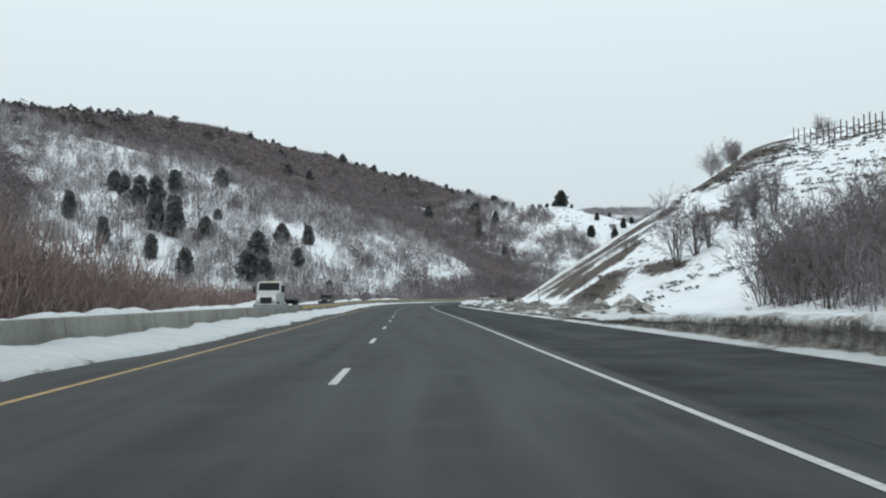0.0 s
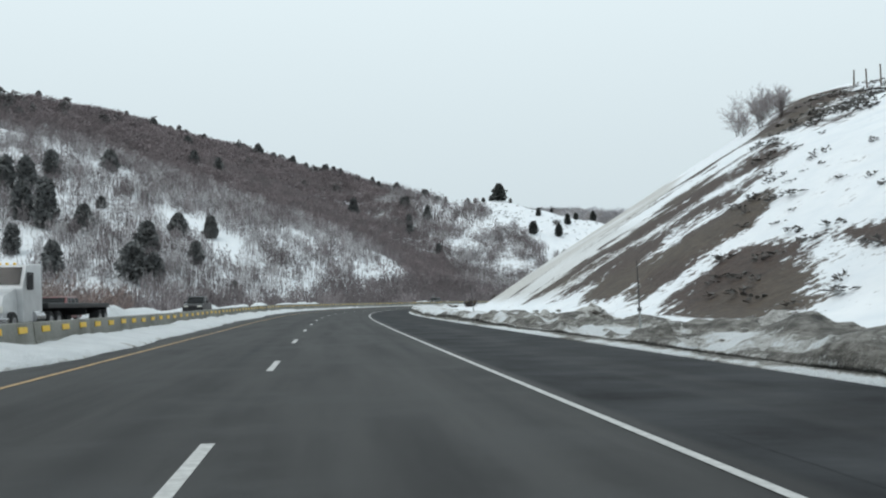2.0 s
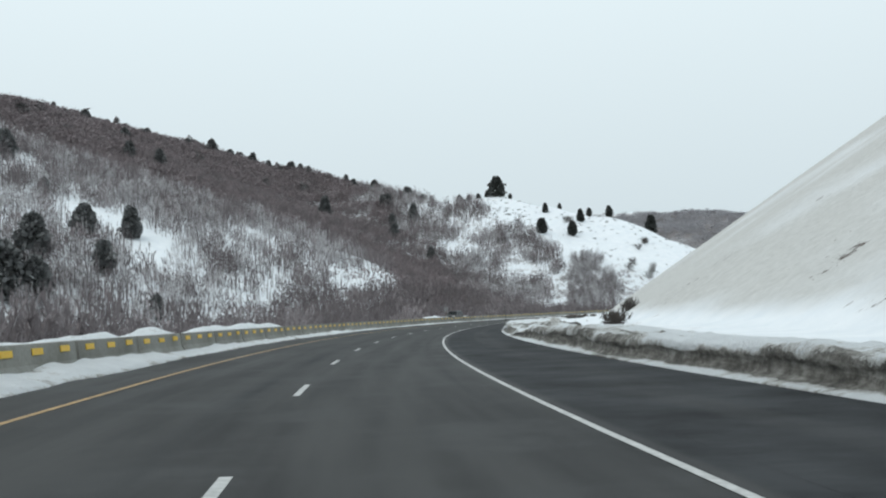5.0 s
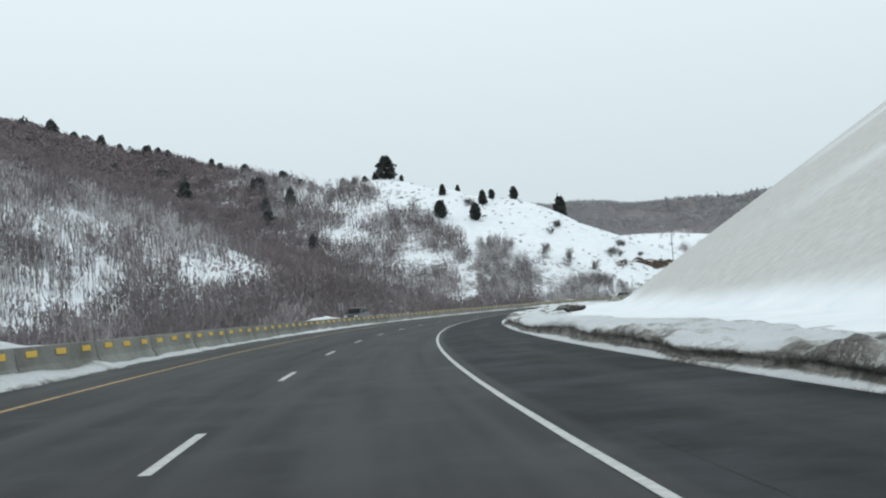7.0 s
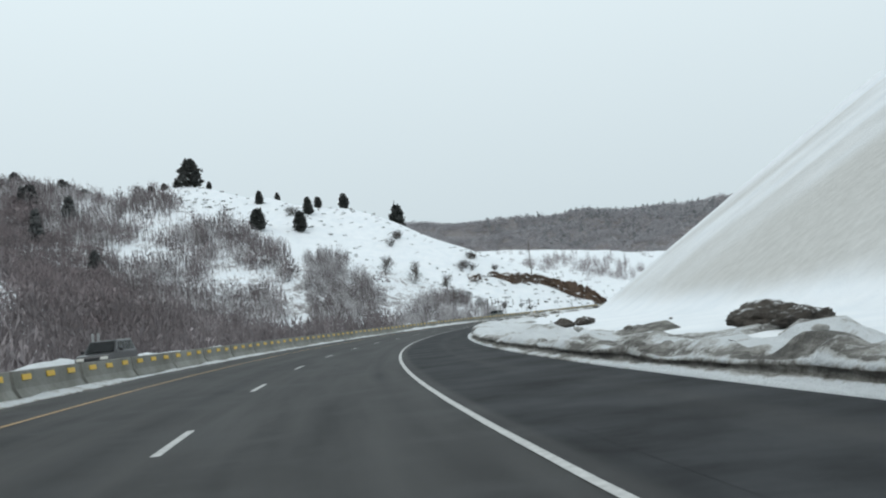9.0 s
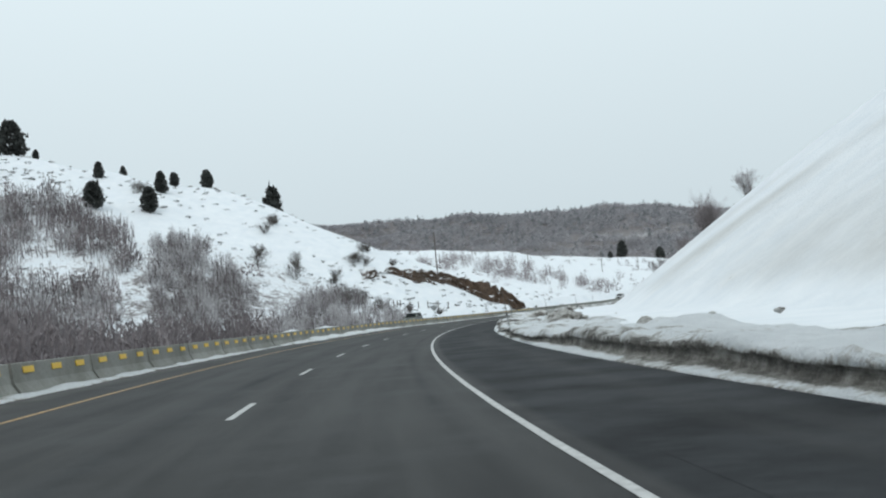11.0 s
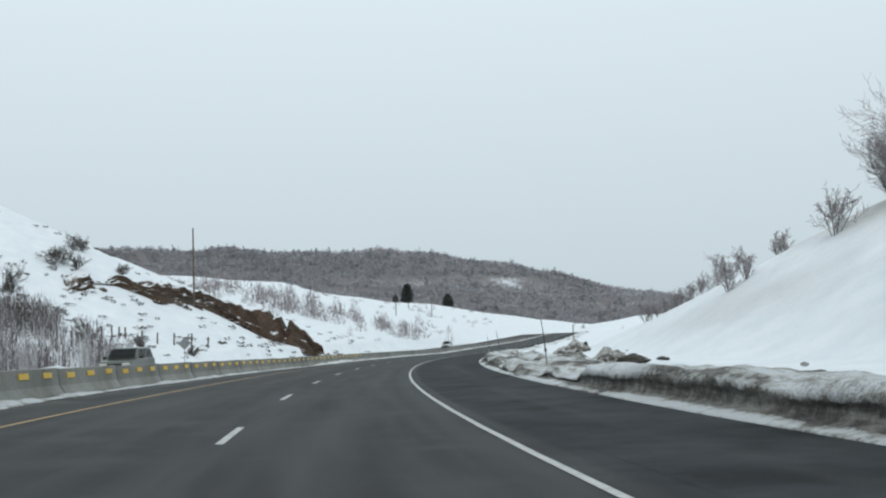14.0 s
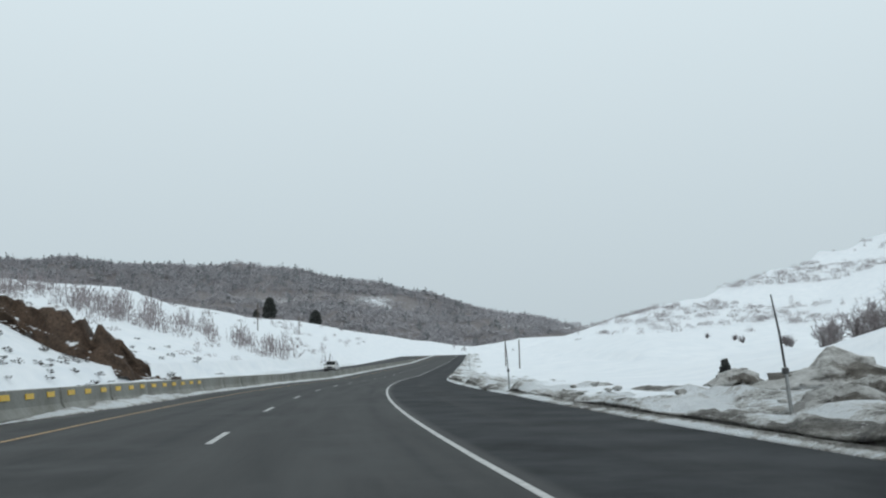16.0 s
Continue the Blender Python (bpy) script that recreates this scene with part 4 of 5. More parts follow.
def make_grime():
    m, nt, b = mat("grimy_ice", 0.8)
    fine, big = noise_tex(nt, 4, 9, 0.75), noise_tex(nt, 0.8, 5, 0.6)
    grit = ramp_of(nt, fine, [(0.28, (0.050, 0.044, 0.037)), (0.5, (0.17, 0.155, 0.135)), (0.72, (0.36, 0.345, 0.32))])
    ice = ramp_of(nt, fine, [(0.3, (0.40, 0.39, 0.365)), (0.7, (0.70, 0.70, 0.685))])
    nt.links.new(mix_col(nt, step_n(nt, math_n(nt, "ADD", math_n(nt, "MULTIPLY", big, 0.75), math_n(nt, "MULTIPLY", fine, 0.25)), 0.42, 0.52), grit, ice), b.inputs["Base Color"])
    bump(nt, b, fine, 1.0, 0.2)
    return m


GRIME = make_grime()


def mound_mesh(rng, material, name="grimy_mound", peak=1.0, rough=1.0):
    """A ridged heap of frozen slush and grit, steeper towards its top."""
    bm = bmesh.new()
    bmesh.ops.create_icosphere(bm, subdivisions=4, radius=1)
    off = Vector(rng.uniform(-50, 50, 3))
    for v in bm.verts:
        r = min(1.0, math.hypot(v.co.x, v.co.y))
        k = 1 + 0.30 * noise.fractal(v.co * 1.5 + off, 0.75, 2.1, 6) + 0.26 * rough * noise.fractal(v.co * 5 + off, 0.6, 2.1, 4)
        ridge = 1 - abs(noise.fractal(Vector((v.co.x * 1.3, v.co.y * 2.2, 0)) + off, 0.8, 2.1, 4))
        cone = (1 - r) ** 0.75 * (0.55 + 0.6 * ridge) if v.co.z > 0 else -0.15
        dome = v.co.z * 0.62 * k
        v.co = Vector((v.co.x * k, v.co.y * k, dome * (1 - peak) + cone * peak * (0.8 + 0.2 * k) + 0.13 * rough * noise.fractal(v.co * 6 + off, 0.6, 2.1, 4)))
    me = bpy.data.meshes.new(name)
    bm.to_mesh(me)
    bm.free()
    me.polygons.foreach_set("use_smooth", np.ones(len(me.polygons), dtype=bool))
    me.materials.append(material)
    return me


MOUNDS = [mound_mesh(rng, GRIME) for _ in range(5)]
ROCKS = [mound_mesh(rng, M_BOULDER, "boulder", 0.35, 0.5) for _ in range(4)]


def lay_rock(me, name, s, lat, size, label, category, group):
    p = at(s, lat)
    ob = new(name, me)
    z = max(float(ground_at(p[0], p[1])), 0.1)
    if name == "grimy_mound":
        ob.matrix_world = pose(float(p[0]), float(p[1]), z - 0.10 * size, 0, 0, 90 - math.degrees(heading(s)) + rng.uniform(-14, 14)) @ Matrix.Diagonal((size * rng.uniform(1.7, 2.7), size * 1.15, size * rng.uniform(0.75, 1.0), 1))
    else:
        ob.matrix_world = pose(float(p[0]), float(p[1]), z + 0.2 * size + 0.06, rng.uniform(-8, 8), rng.uniform(-8, 8), rng.uniform(0, 360)) @ Matrix.Diagonal((size * rng.uniform(1.0, 1.5), size, size * 0.75, 1))
    tagged(ob, label, category, group)


for s, lat, size in ((40, 13.4, 1.7), (44, 12.4, 1.1), (36, 12.2, 1.0), (48, 11.0, 0.9), (62, 11.4, 1.2), (66, 10.0, 0.9), (80, 11.6, 1.4), (83, 10.4, 1.0), (77, 10.6, 1.0), (92, 10.2, 0.8),
                     (194, 11.2, 1.1), (190.5, 10.6, 1.2), (196.5, 10.9, 0.8), (187.5, 9.8, 0.9), (327.5, 9.8, 1.2), (354, 10.8, 1.4), (357.5, 10.2, 0.8), (367, 11.0, 0.9), (389, 10.4, 1.6),
                     (426.5, 11.8, 1.2), (429.5, 11.0, 0.9), (434, 10.0, 0.8), (450, 11.2, 0.9), (455.7, 9.5, 0.7), (459.5, 10.4, 1.2), (471, 16.0, 1.9), (477, 15.4, 1.2), (466, 14.5, 0.9)):
    lay_rock(MOUNDS[rng.randint(4)], "grimy_mound", s, lat, size * 0.68, "mound of grey gritty frozen snow beside the shoulder", "snow mound", "grimy mounds")
for s, lat, size in ((452.5, 10.4, 0.8), (264.0, 12.1, 1.3), (266.3, 12.9, 1.0), (261.4, 11.8, 0.9), (288, 11.2, 0.9), (185, 10.0, 0.6), (189, 11.4, 0.8), (193.5, 12.2, 0.7), (186.6, 9.2, 0.5), (289, 12.3, 0.8), (357.5, 9.9, 0.45), (422.6, 11.9, 0.75), (424, 13.4, 0.3), (456.5, 9.9, 0.6), (100, 11.0, 0.5)):
    lay_rock(ROCKS[rng.randint(4)], "boulder", s, lat, size * 0.56, "dark grey boulder capped with snow", "boulder", "roadside boulders")

# loose frozen chunks and stones along the bank
CHUNK = [rock_mesh("chunk", rng, GRIME, 0.7, 2, 0.25) for _ in range(3)]
CV = [(np.array([v.co[:] for v in me.vertices]), np.array([p.vertices[:] for p in me.polygons])) for me in CHUNK]
n = 300
s = np.concatenate([rng.uniform(25, 105, 110), rng.uniform(180, 300, 40), rng.uniform(315, 480, 150)])
lat = edge_right(s) + 0.35 + rng.gamma(1.6, 1.1, n)
p = at(s, lat)
size = rng.uniform(0.04, 0.14, n)
scatter("ice_chunks", CV, p[:, 0], p[:, 1], np.maximum(ground_at(p[:, 0], p[:, 1]), 0.0) + 0.35 * smooth(lat - edge_right(s), 0.5, 0.9) * knots(s, 30, 0.7, 320, 0.8, 345, 0.35), size, size * 1.3, GRIME, rng,
        label="loose grimy frozen chunks along the snow bank", category="ice chunks", kind="stuff")

# ---- brown rock outcrop on the snowy hill ----
outcrop = empty("rock_outcrop", pose(178, 512, 0), "broken brown rock outcrop streaked with snow", "rock")
M_CLIFF = make_rock("brown_cliff", (0.022, 0.014, 0.010), (0.150, 0.095, 0.062), True, 0.70)
CLIFF = [rock_mesh("rock", rng, M_CLIFF, f, 3, 0.45) for f in (0.8, 0.65, 0.9, 0.7)]
LEDGE = [(154, 515, 1.2), (160, 519.5, 2.0), (165, 521.5, 2.6), (170, 519.5, 2.6), (180, 526.5, 2.4), (188, 531.5, 2.8), (194, 532, 4.0), (196.5, 526, 5.0), (199, 521.5, 4.2), (204, 521, 2.2), (208, 521, 0.8)]


def on_ledge(u):
    k = np.arange(len(LEDGE))
    return [np.interp(u, k, [q[c] for q in LEDGE]) for c in range(3)]


nu, nv = 300, 44
U, W = np.meshgrid(np.linspace(0, len(LEDGE) - 1, nu), np.linspace(0, 1, nv), indexing="ij")
u, w = U.ravel(), W.ravel()
lx, ly, tall = on_ledge(u)
ax, ay, _ = on_ledge(np.clip(u - 0.8, 0, 10))
bx, by, _ = on_ledge(np.clip(u + 0.8, 0, 10))
run = np.hypot(bx - ax, by - ay) + 1e-6
ox, oy = (by - ay) / run, -(bx - ax) / run
ground_l = ground_at(lx, ly)
tall = tall * (1 + 0.7 * vnoise(lx / 2.5, ly / 2.5, 3)) * smooth(u, 0, 0.5) * smooth(u, 10, 9.4) * smooth(vnoise(lx / 5 + 8, ly / 5, 2), -0.34, -0.16)
up = np.interp(w, [0, 0.08, 0.6, 0.68, 1.0], [-0.35, 0.0, 0.92, 1.0, 0.0])
out = np.interp(w, [0, 0.08, 0.25, 0.3, 0.6, 0.68, 1.0], [1.3, 0.9, 0.75, 0.45, 0.15, -0.35, -4.2])
crag = 1.6 * vnoise(lx / 1.8 + w * 3, ly / 1.8 - w * 5, 4) * smooth(w, 0, 0.1) * smooth(w, 0.9, 0.6) + 0.9 * np.abs(vnoise(lx / 0.7, ly / 0.7 + w * 9, 3)) * smooth(w, 0.7, 0.5)
cx, cy = lx + ox * (out * np.maximum(tall, 0.6) / 2.4 + crag), ly + oy * (out * np.maximum(tall, 0.6) / 2.4 + crag)
cz = np.where(w < 0.68, ground_l + up * tall, np.maximum(ground_at(cx, cy), ground_l) + up * tall) - 0.5 * (w > 0.97) + 0.35 * vnoise(cx / 1.1, cy / 1.1 + 3 * w, 3) * (w > 0.1) * (w < 0.95)
V = np.stack([cx - 178, cy - 512, cz], -1)
face = new("cliff_face", grid_mesh("cliff_face", V, nu, nv, M_CLIFF))
face.parent = outcrop
for k in range(34):
    x, y, h = (float(v) for v in on_ledge(rng.uniform(0.8, 9.4)))
    x, y = x + rng.uniform(0, 3.2), y - rng.uniform(0, 3.2)
    size = rng.uniform(0.25, 0.9) * (0.5 + 0.2 * h)
    m = pose(x - 178, y - 512, float(ground_at(x, y)) + 0.1 * size, rng.uniform(-20, 20), rng.uniform(-20, 20), rng.uniform(0, 360)) @ Matrix.Diagonal((size * rng.uniform(0.8, 1.6), size, size * rng.uniform(0.7, 1.1), 1))
    share("rock", CLIFF[rng.randint(4)], outcrop, m)

# ---- trees and scrub ----
rng = np.random.RandomState(21)
FAR_SHRUB = [crown_template(rng, 48, 0.55, 0.05, 0.19, 0.07, fan=0.8) for _ in range(8)]
BRUSH = [crown_template(rng, 70, 0.55, 0.06, 0.22, 0.045, 6, 0.035, 0.6) for _ in range(8)]
TALL_SHRUB = [grove_template(rng, 6, 15, 0.50, 0.040, 0.034) for _ in range(10)] + BRUSH[:4]
NEAR_SHRUB = [grove_template(rng, 9, 20, 0.5, 0.032, 0.026) for _ in range(6)] + BRUSH[2:8]
TINY_SHRUB = [crown_template(rng, 22, 0.5, 0.0, 0.4, 0.2, fan=1.2) for _ in range(4)]
MID_SHRUB = [grove_template(rng, 7, 14, 0.5, 0.042, 0.034) for _ in range(10)] + BRUSH[:4]
FUZZ_SHRUB = [shrub_template(rng, 6, 130, 0.52, 0.018, 0.06, 0.55, 1.1) for _ in range(6)]


def wild(n, x0, x1, y0, y1):
    return rng.uniform(x0, x1, n), rng.uniform(y0, y1, n)


X, Y = wild(56000, -215, 130, 280, 720)
Z, _, _, _, s, lat = land(X, Y)
fold = vnoise(X / 45, Y / 45, 4)
main, spur, snowy = roof(X, Y, WOODED) + 9 * fold, roof(X, Y, SPUR) + 5 * fold, roof(X, Y, SNOWY) + 3 * fold
patch, clump = vnoise(X / 38 + 3, Y / 38, 3), vnoise(X / 14, Y / 14 + 8, 2)
roll = rng.uniform(0, 1, len(X))
hillside = (lat < -58) & (Z > 1.5) & (Y < np.interp(X, [-380, -225, -150, -40, 30, 65, 95, 260], [430, 552, 620, 698, 675, 650, 612, 590]) + 6)
dark = hillside & (main > spur + 3 + 8 * clump) & (main > snowy + 2) & (X < 34 + 30 * clump)
dark |= (lat < -40) & (brushy_draw(X, Y) > 0.5 + 1.2 * clump)
front = hillside & ~dark & (spur + 6 >= main) & (spur > snowy) & (X < 45)
edge = open_edge(Y) + 10 * clump
mixed = hillside & ~dark & ~front & (X < edge)
Z = ground_at(X, Y)
tint = rng.uniform(0, 1, len(X)) + 0.35 * vnoise(X / 20 + 30, Y / 20, 2)


def woods(keep, shapes, tall, wide, kinds, category):
    """Trees and brush of one slope, split by the tint of their twigs."""
    for name, lo, hi, m, label in kinds:
        k = keep & (tint >= lo) & (tint < hi)
        scatter(name, shapes, X[k], Y[k], Z[k], rng.uniform(*tall, k.sum()), rng.uniform(*wide, k.sum()), m, rng, label=label, category=category, kind="stuff")


inside = brushy_draw(X, Y) > 0.3
woods(dark & inside & (roll < 0.9), MID_SHRUB, (2.4, 5.0), (2.6, 4.8),
      (("draw_brush", -9, 0.5, M_TWIG_DARK, "dense dark leafless brush in the draw between two hills"), ("mauve_draw_brush", 0.5, 9, M_TWIG_MAUVE, "mauve-brown leafless brush in the draw between two hills")), "brush")
woods(dark & ~inside & (roll < 0.66 + 0.3 * clump), FAR_SHRUB, (2.3, 4.8), (4.0, 7.2),
      (("dark_brush", -9, 0.30, M_TWIG_DARK, "dense dark brown bare oak brush on the hillside"), ("mauve_brush", 0.25, 9, M_TWIG_MAUVE, "mauve-brown leafless oak brush on the hillside")), "brush")
woods(front & (roll < (0.50 + 1.1 * patch + 1.6 * clump) * knots(X, -130, 0.7, -30, 1.0)), TALL_SHRUB, (3.6, 8.0), (2.8, 5.2),
      (("dark_trees", -9, 0.40, M_TWIG_DARK, "dark leafless trees on the snowy slope"), ("bare_trees", 0.40, 0.68, M_TWIG, "grey-brown leafless trees on the snowy slope"), ("pale_trees", 0.68, 9, M_TWIG_PALE, "pale leafless aspens on the snowy slope")), "trees")
woods(mixed & (roll < 0.60 - 0.26 * smooth(snowy, 28, 42) + 0.6 * patch + 1.4 * clump), MID_SHRUB, (3.2, 7.0), (2.8, 5.4),
      (("dark_thicket", -9, 0.42, M_TWIG_DARK, "dark leafless thicket with snow between the stems"), ("grey_thicket", 0.42, 0.72, M_TWIG, "grey leafless thicket with snow between the stems"), ("pale_thicket", 0.72, 9, M_TWIG_PALE, "pale leafless thicket with snow between the stems")), "thicket")

# conifer woods along the highest crest
n = 420
u = rng.uniform(0, 3.6, n)
i = np.minimum(u.astype(int), 3)
f = u - i
W4 = np.array([c[:2] for c in WOODED])
cx = W4[i, 0] * (1 - f) + W4[i + 1, 0] * f + rng.normal(14, 26, n)
cy = W4[i, 1] * (1 - f) + W4[i + 1, 1] * f + rng.normal(-20, 26, n)
k = rng.uniform(0, 1, n) < 0.75 + 2.0 * vnoise(cx / 30, cy / 30, 2) - 0.75 * smooth(u, 1.4, 2.8)
cx, cy = cx[k], cy[k]
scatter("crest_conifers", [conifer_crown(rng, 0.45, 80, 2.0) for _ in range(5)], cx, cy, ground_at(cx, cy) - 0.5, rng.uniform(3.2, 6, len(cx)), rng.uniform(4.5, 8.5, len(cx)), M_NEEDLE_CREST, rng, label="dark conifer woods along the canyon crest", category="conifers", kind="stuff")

# river-flat brush behind the far carriageway
n = 5200
s, lat = rng.uniform(-30, 500, n), -rng.uniform(26, 60, n)
keep = (s > 150) & (s < 425) & (rng.uniform(0, 1, n) < 0.85 + 0.9 * vnoise(s / 30, lat / 12, 3))
p = at(s, lat)[keep]
shade = rng.uniform(0, 1, len(p)) + 1.5 * vnoise(p[:, 0] / 16, p[:, 1] / 16, 2) < 0.88
for name, q, m, label in (("river_brush", p[shade], M_TWIG_DARK, "dark brown leafless brush along the river flat"), ("pale_river_brush", p[~shade], M_TWIG, "grey-brown leafless brush along the river flat")):
    scatter(name, BRUSH + MID_SHRUB[:4], q[:, 0], q[:, 1], ground_at(q[:, 0], q[:, 1]), rng.uniform(2.8, 6.2, len(q)), rng.uniform(3.0, 5.2, len(q)), m, rng, label=label, category="brush", kind="stuff")
n = 1000
s, lat = rng.uniform(15, 155, n), -25 - rng.gamma(1.5, 8, n)
p = at(s, lat)
tall = knots(s, 15, 9.5, 55, 9.0, 75, 7.4, 104, 5.2, 155, 4.2) * rng.uniform(0.72, 1.06, n)
scatter("willow_brush", FUZZ_SHRUB, p[:, 0], p[:, 1], ground_at(p[:, 0], p[:, 1]), tall, rng.uniform(4.5, 7.5, n), M_TWIG_RED, rng, label="reddish brown leafless willow brush on the river flat", category="brush", kind="stuff")

# thickets at the foot of the snowy hill
X, Y = wild(2600, 84, 146, 464, 526)
lo, hi = knots(Y, 464, 88, 518, 106, 530, 116), knots(Y, 464, 108, 524, 121)
block = (X > lo + 5 * vnoise(X / 7, Y / 7, 2)) & (X < hi + 8 * vnoise(X / 9 + 4, Y / 9, 2)) & (Y < 523)
s, lat = station(X, Y)
row = (lat > -48 + 10 * vnoise(s / 6, lat / 6 + 9, 2)) & (X < 141)
k = (block | row) & (lat < -27) & (rng.uniform(0, 1, len(X)) < 0.75 + 2.2 * vnoise(X / 5, Y / 5 + 5, 2))
X, Y = X[k], Y[k]
half = rng.uniform(0, 1, len(X)) < 0.55
for name, q, m in (("foot_thicket", half, M_TWIG_PALE), ("brown_foot_thicket", ~half, M_TWIG_DARK)):
    scatter(name, NEAR_SHRUB, X[q], Y[q], ground_at(X[q], Y[q]), rng.uniform(2.6, 5.4, q.sum()), rng.uniform(1.6, 2.6, q.sum()), m, rng, label="leafless frosted thicket at the foot of the snowy hill", category="thicket", kind="stuff")

# sage and small tufts on open snow
X, Y = wild(6500, 76, 235, 476, 606)
spots = np.zeros(len(X))
for x0, y0, r, a in ((92, 570, 9, 0.65), (86, 584, 8, 0.5), (98, 560, 6, 0.5), (137, 573, 6, 0.6), (133, 566, 6, 0.3), (148, 511, 9, 0.5), (158, 516, 7, 0.5), (166, 505, 8, 0.35), (152, 500, 8, 0.3), (140, 548, 9, 0.15), (120, 560, 10, 0.15), (128, 530, 9, 0.12), (196, 516, 8, 0.5), (176, 506, 10, 0.25)):
    spots = np.maximum(spots, a * np.exp(-((X - x0) ** 2 + (Y - y0) ** 2) / r ** 2))
k = (rng.uniform(0, 1, len(X)) < 0.04 + spots + 0.5 * np.clip(vnoise(X / 12, Y / 12, 3) - 0.05, 0, 1)) & (station(X, Y)[1] < -24)
scatter("sagebrush", TINY_SHRUB, X[k], Y[k], ground_at(X[k], Y[k]) - 0.05, rng.uniform(0.3, 0.7, k.sum()), rng.uniform(0.7, 1.7, k.sum()), M_SAGE, rng, label="low grey sagebrush tufts poking through snow", category="sagebrush", kind="stuff")
X, Y = wild(5200, 16, 110, 50, 240)
s, lat = station(X, Y)
k = (lat > 19) & (s - 80 < 2.1 * (lat - 18) + 6) & (rng.uniform(0, 1, len(X)) < 0.34 + 1.6 * vnoise(X / 9, Y / 9, 3) + 0.3 * smooth(lat, 34, 48)) & (s < 200)
scatter("hill_sagebrush", TINY_SHRUB, X[k], Y[k], ground_at(X[k], Y[k]) - 0.05, rng.uniform(0.2, 0.55, k.sum()), rng.uniform(0.6, 1.7, k.sum()), M_SAGE, rng, label="dark sagebrush tufts on the snowy hilltop", category="sagebrush", kind="stuff")
X, Y = wild(5200, 200, 700, 470, 860)
s, lat = station(X, Y)
k = (np.abs(lat + 5) > 26) & ((lat < 0) | (X > 340)) & (rng.uniform(0, 1, len(X)) < np.where(lat < 0, 0.14, 0.02) + np.where(lat < 0, 1.0, 0.45) * vnoise(X / 22, Y / 22, 3))
scatter("field_brush", BRUSH, X[k], Y[k], ground_at(X[k], Y[k]), 0.7 + rng.gamma(1.2, 0.8, k.sum()), rng.uniform(1.2, 3.4, k.sum()), M_TWIG, rng, label="scattered leafless brush on the snowy field", category="brush", kind="stuff")
X, Y = wild(9000, 440, 760, 400, 660)
Z, (s, lat) = ground_at(X, Y), station(X, Y)
k = (lat > 60) & (Z > 9) & (vnoise(X / 60 + Y / 60, Z / 4.5, 3) + 0.25 * vnoise(X / 6, Y / 6, 2) > 0.10)
scatter("hillside_brush", FAR_SHRUB, X[k], Y[k], Z[k], rng.uniform(0.8, 2.4, k.sum()), rng.uniform(2.0, 4.5, k.sum()), M_TWIG, rng, label="rows of leafless brush along a far snowy hillside", category="brush", kind="stuff")
# leafless grove behind the outcrop
X, Y = wild(260, 238, 300, 575, 650)
k = rng.uniform(0, 1, len(X)) < 0.55 + 1.5 * vnoise(X / 12, Y / 12, 2)
scatter("bare_grove", NEAR_SHRUB, X[k], Y[k], ground_at(X[k], Y[k]), rng.uniform(3, 6.5, k.sum()), rng.uniform(2.6, 4.4, k.sum()), M_TWIG, rng, label="leafless grove behind the rock outcrop", category="grove", kind="stuff")

# distant wooded ridge, its aerial haze painted into the twig and needle colours
X, Y = wild(30000, 200, 1250, 850, 1480)
s, lat = station(X, Y)
Z = ground_at(X, Y)
patch = vnoise(X / 110 + 2, Z / 16, 3)
k = (roof(X, Y, DISTANT) > roof(X, Y, FIELD) + 3) & (Z > 12) & (rng.uniform(0, 1, len(X)) < 0.92 + 2.6 * patch)
con = k & (rng.uniform(0, 1, len(X)) < np.where(roof(X, Y, DISTANT) > 60, 0.12, 0.06) * (X > 600))
k &= ~con
scatter("distant_woods", [crown_template(rng, 42, 0.55, 0.0, 0.22, 0.09, fan=0.7) for _ in range(6)], X[k], Y[k], Z[k], rng.uniform(3.2, 5.6, k.sum()), rng.uniform(7, 12, k.sum()), M_TWIG_FAR, rng, label="distant leafless woods in a pale haze tint on a ridge", category="woods", kind="stuff")
cone = [shrub_template(rng, 2, 14, 0.26, 0.22, 0.0) for _ in range(4)]
scatter("distant_conifers", cone, X[con], Y[con], Z[con], rng.uniform(5, 9, con.sum()), rng.uniform(7, 11, con.sum()), M_NEEDLE_FAR, rng, label="distant dark conifers in a haze tint on a ridge", category="conifers", kind="stuff")

# junipers, one by one
KINDS = [conifer_meshes(rng, w) for w in (0.42, 0.34, 0.28, 0.5, 0.62)]


# same shapes for canyon and skyline, crowns in the haze-tinted foliage
HAZE_KINDS = [conifer_meshes(rng, w, M_NEEDLE_HAZE) for w in (0.42, 0.34, 0.28, 0.5)]


def juniper(x, y, h, kind, label, group):
    t = empty("juniper", pose(x, y, float(ground_at(x, y)) - 0.15, 0, 0, rng.uniform(0, 360)) @ Matrix.Diagonal((h * rng.uniform(0.9, 1.1), h, h, 1)), label, "conifer", group)
    share("trunk", KINDS[kind][0], t, Matrix())
    share("crown", (HAZE_KINDS if "canyon" in group or "skyline" in group else KINDS)[kind][1], t, Matrix())


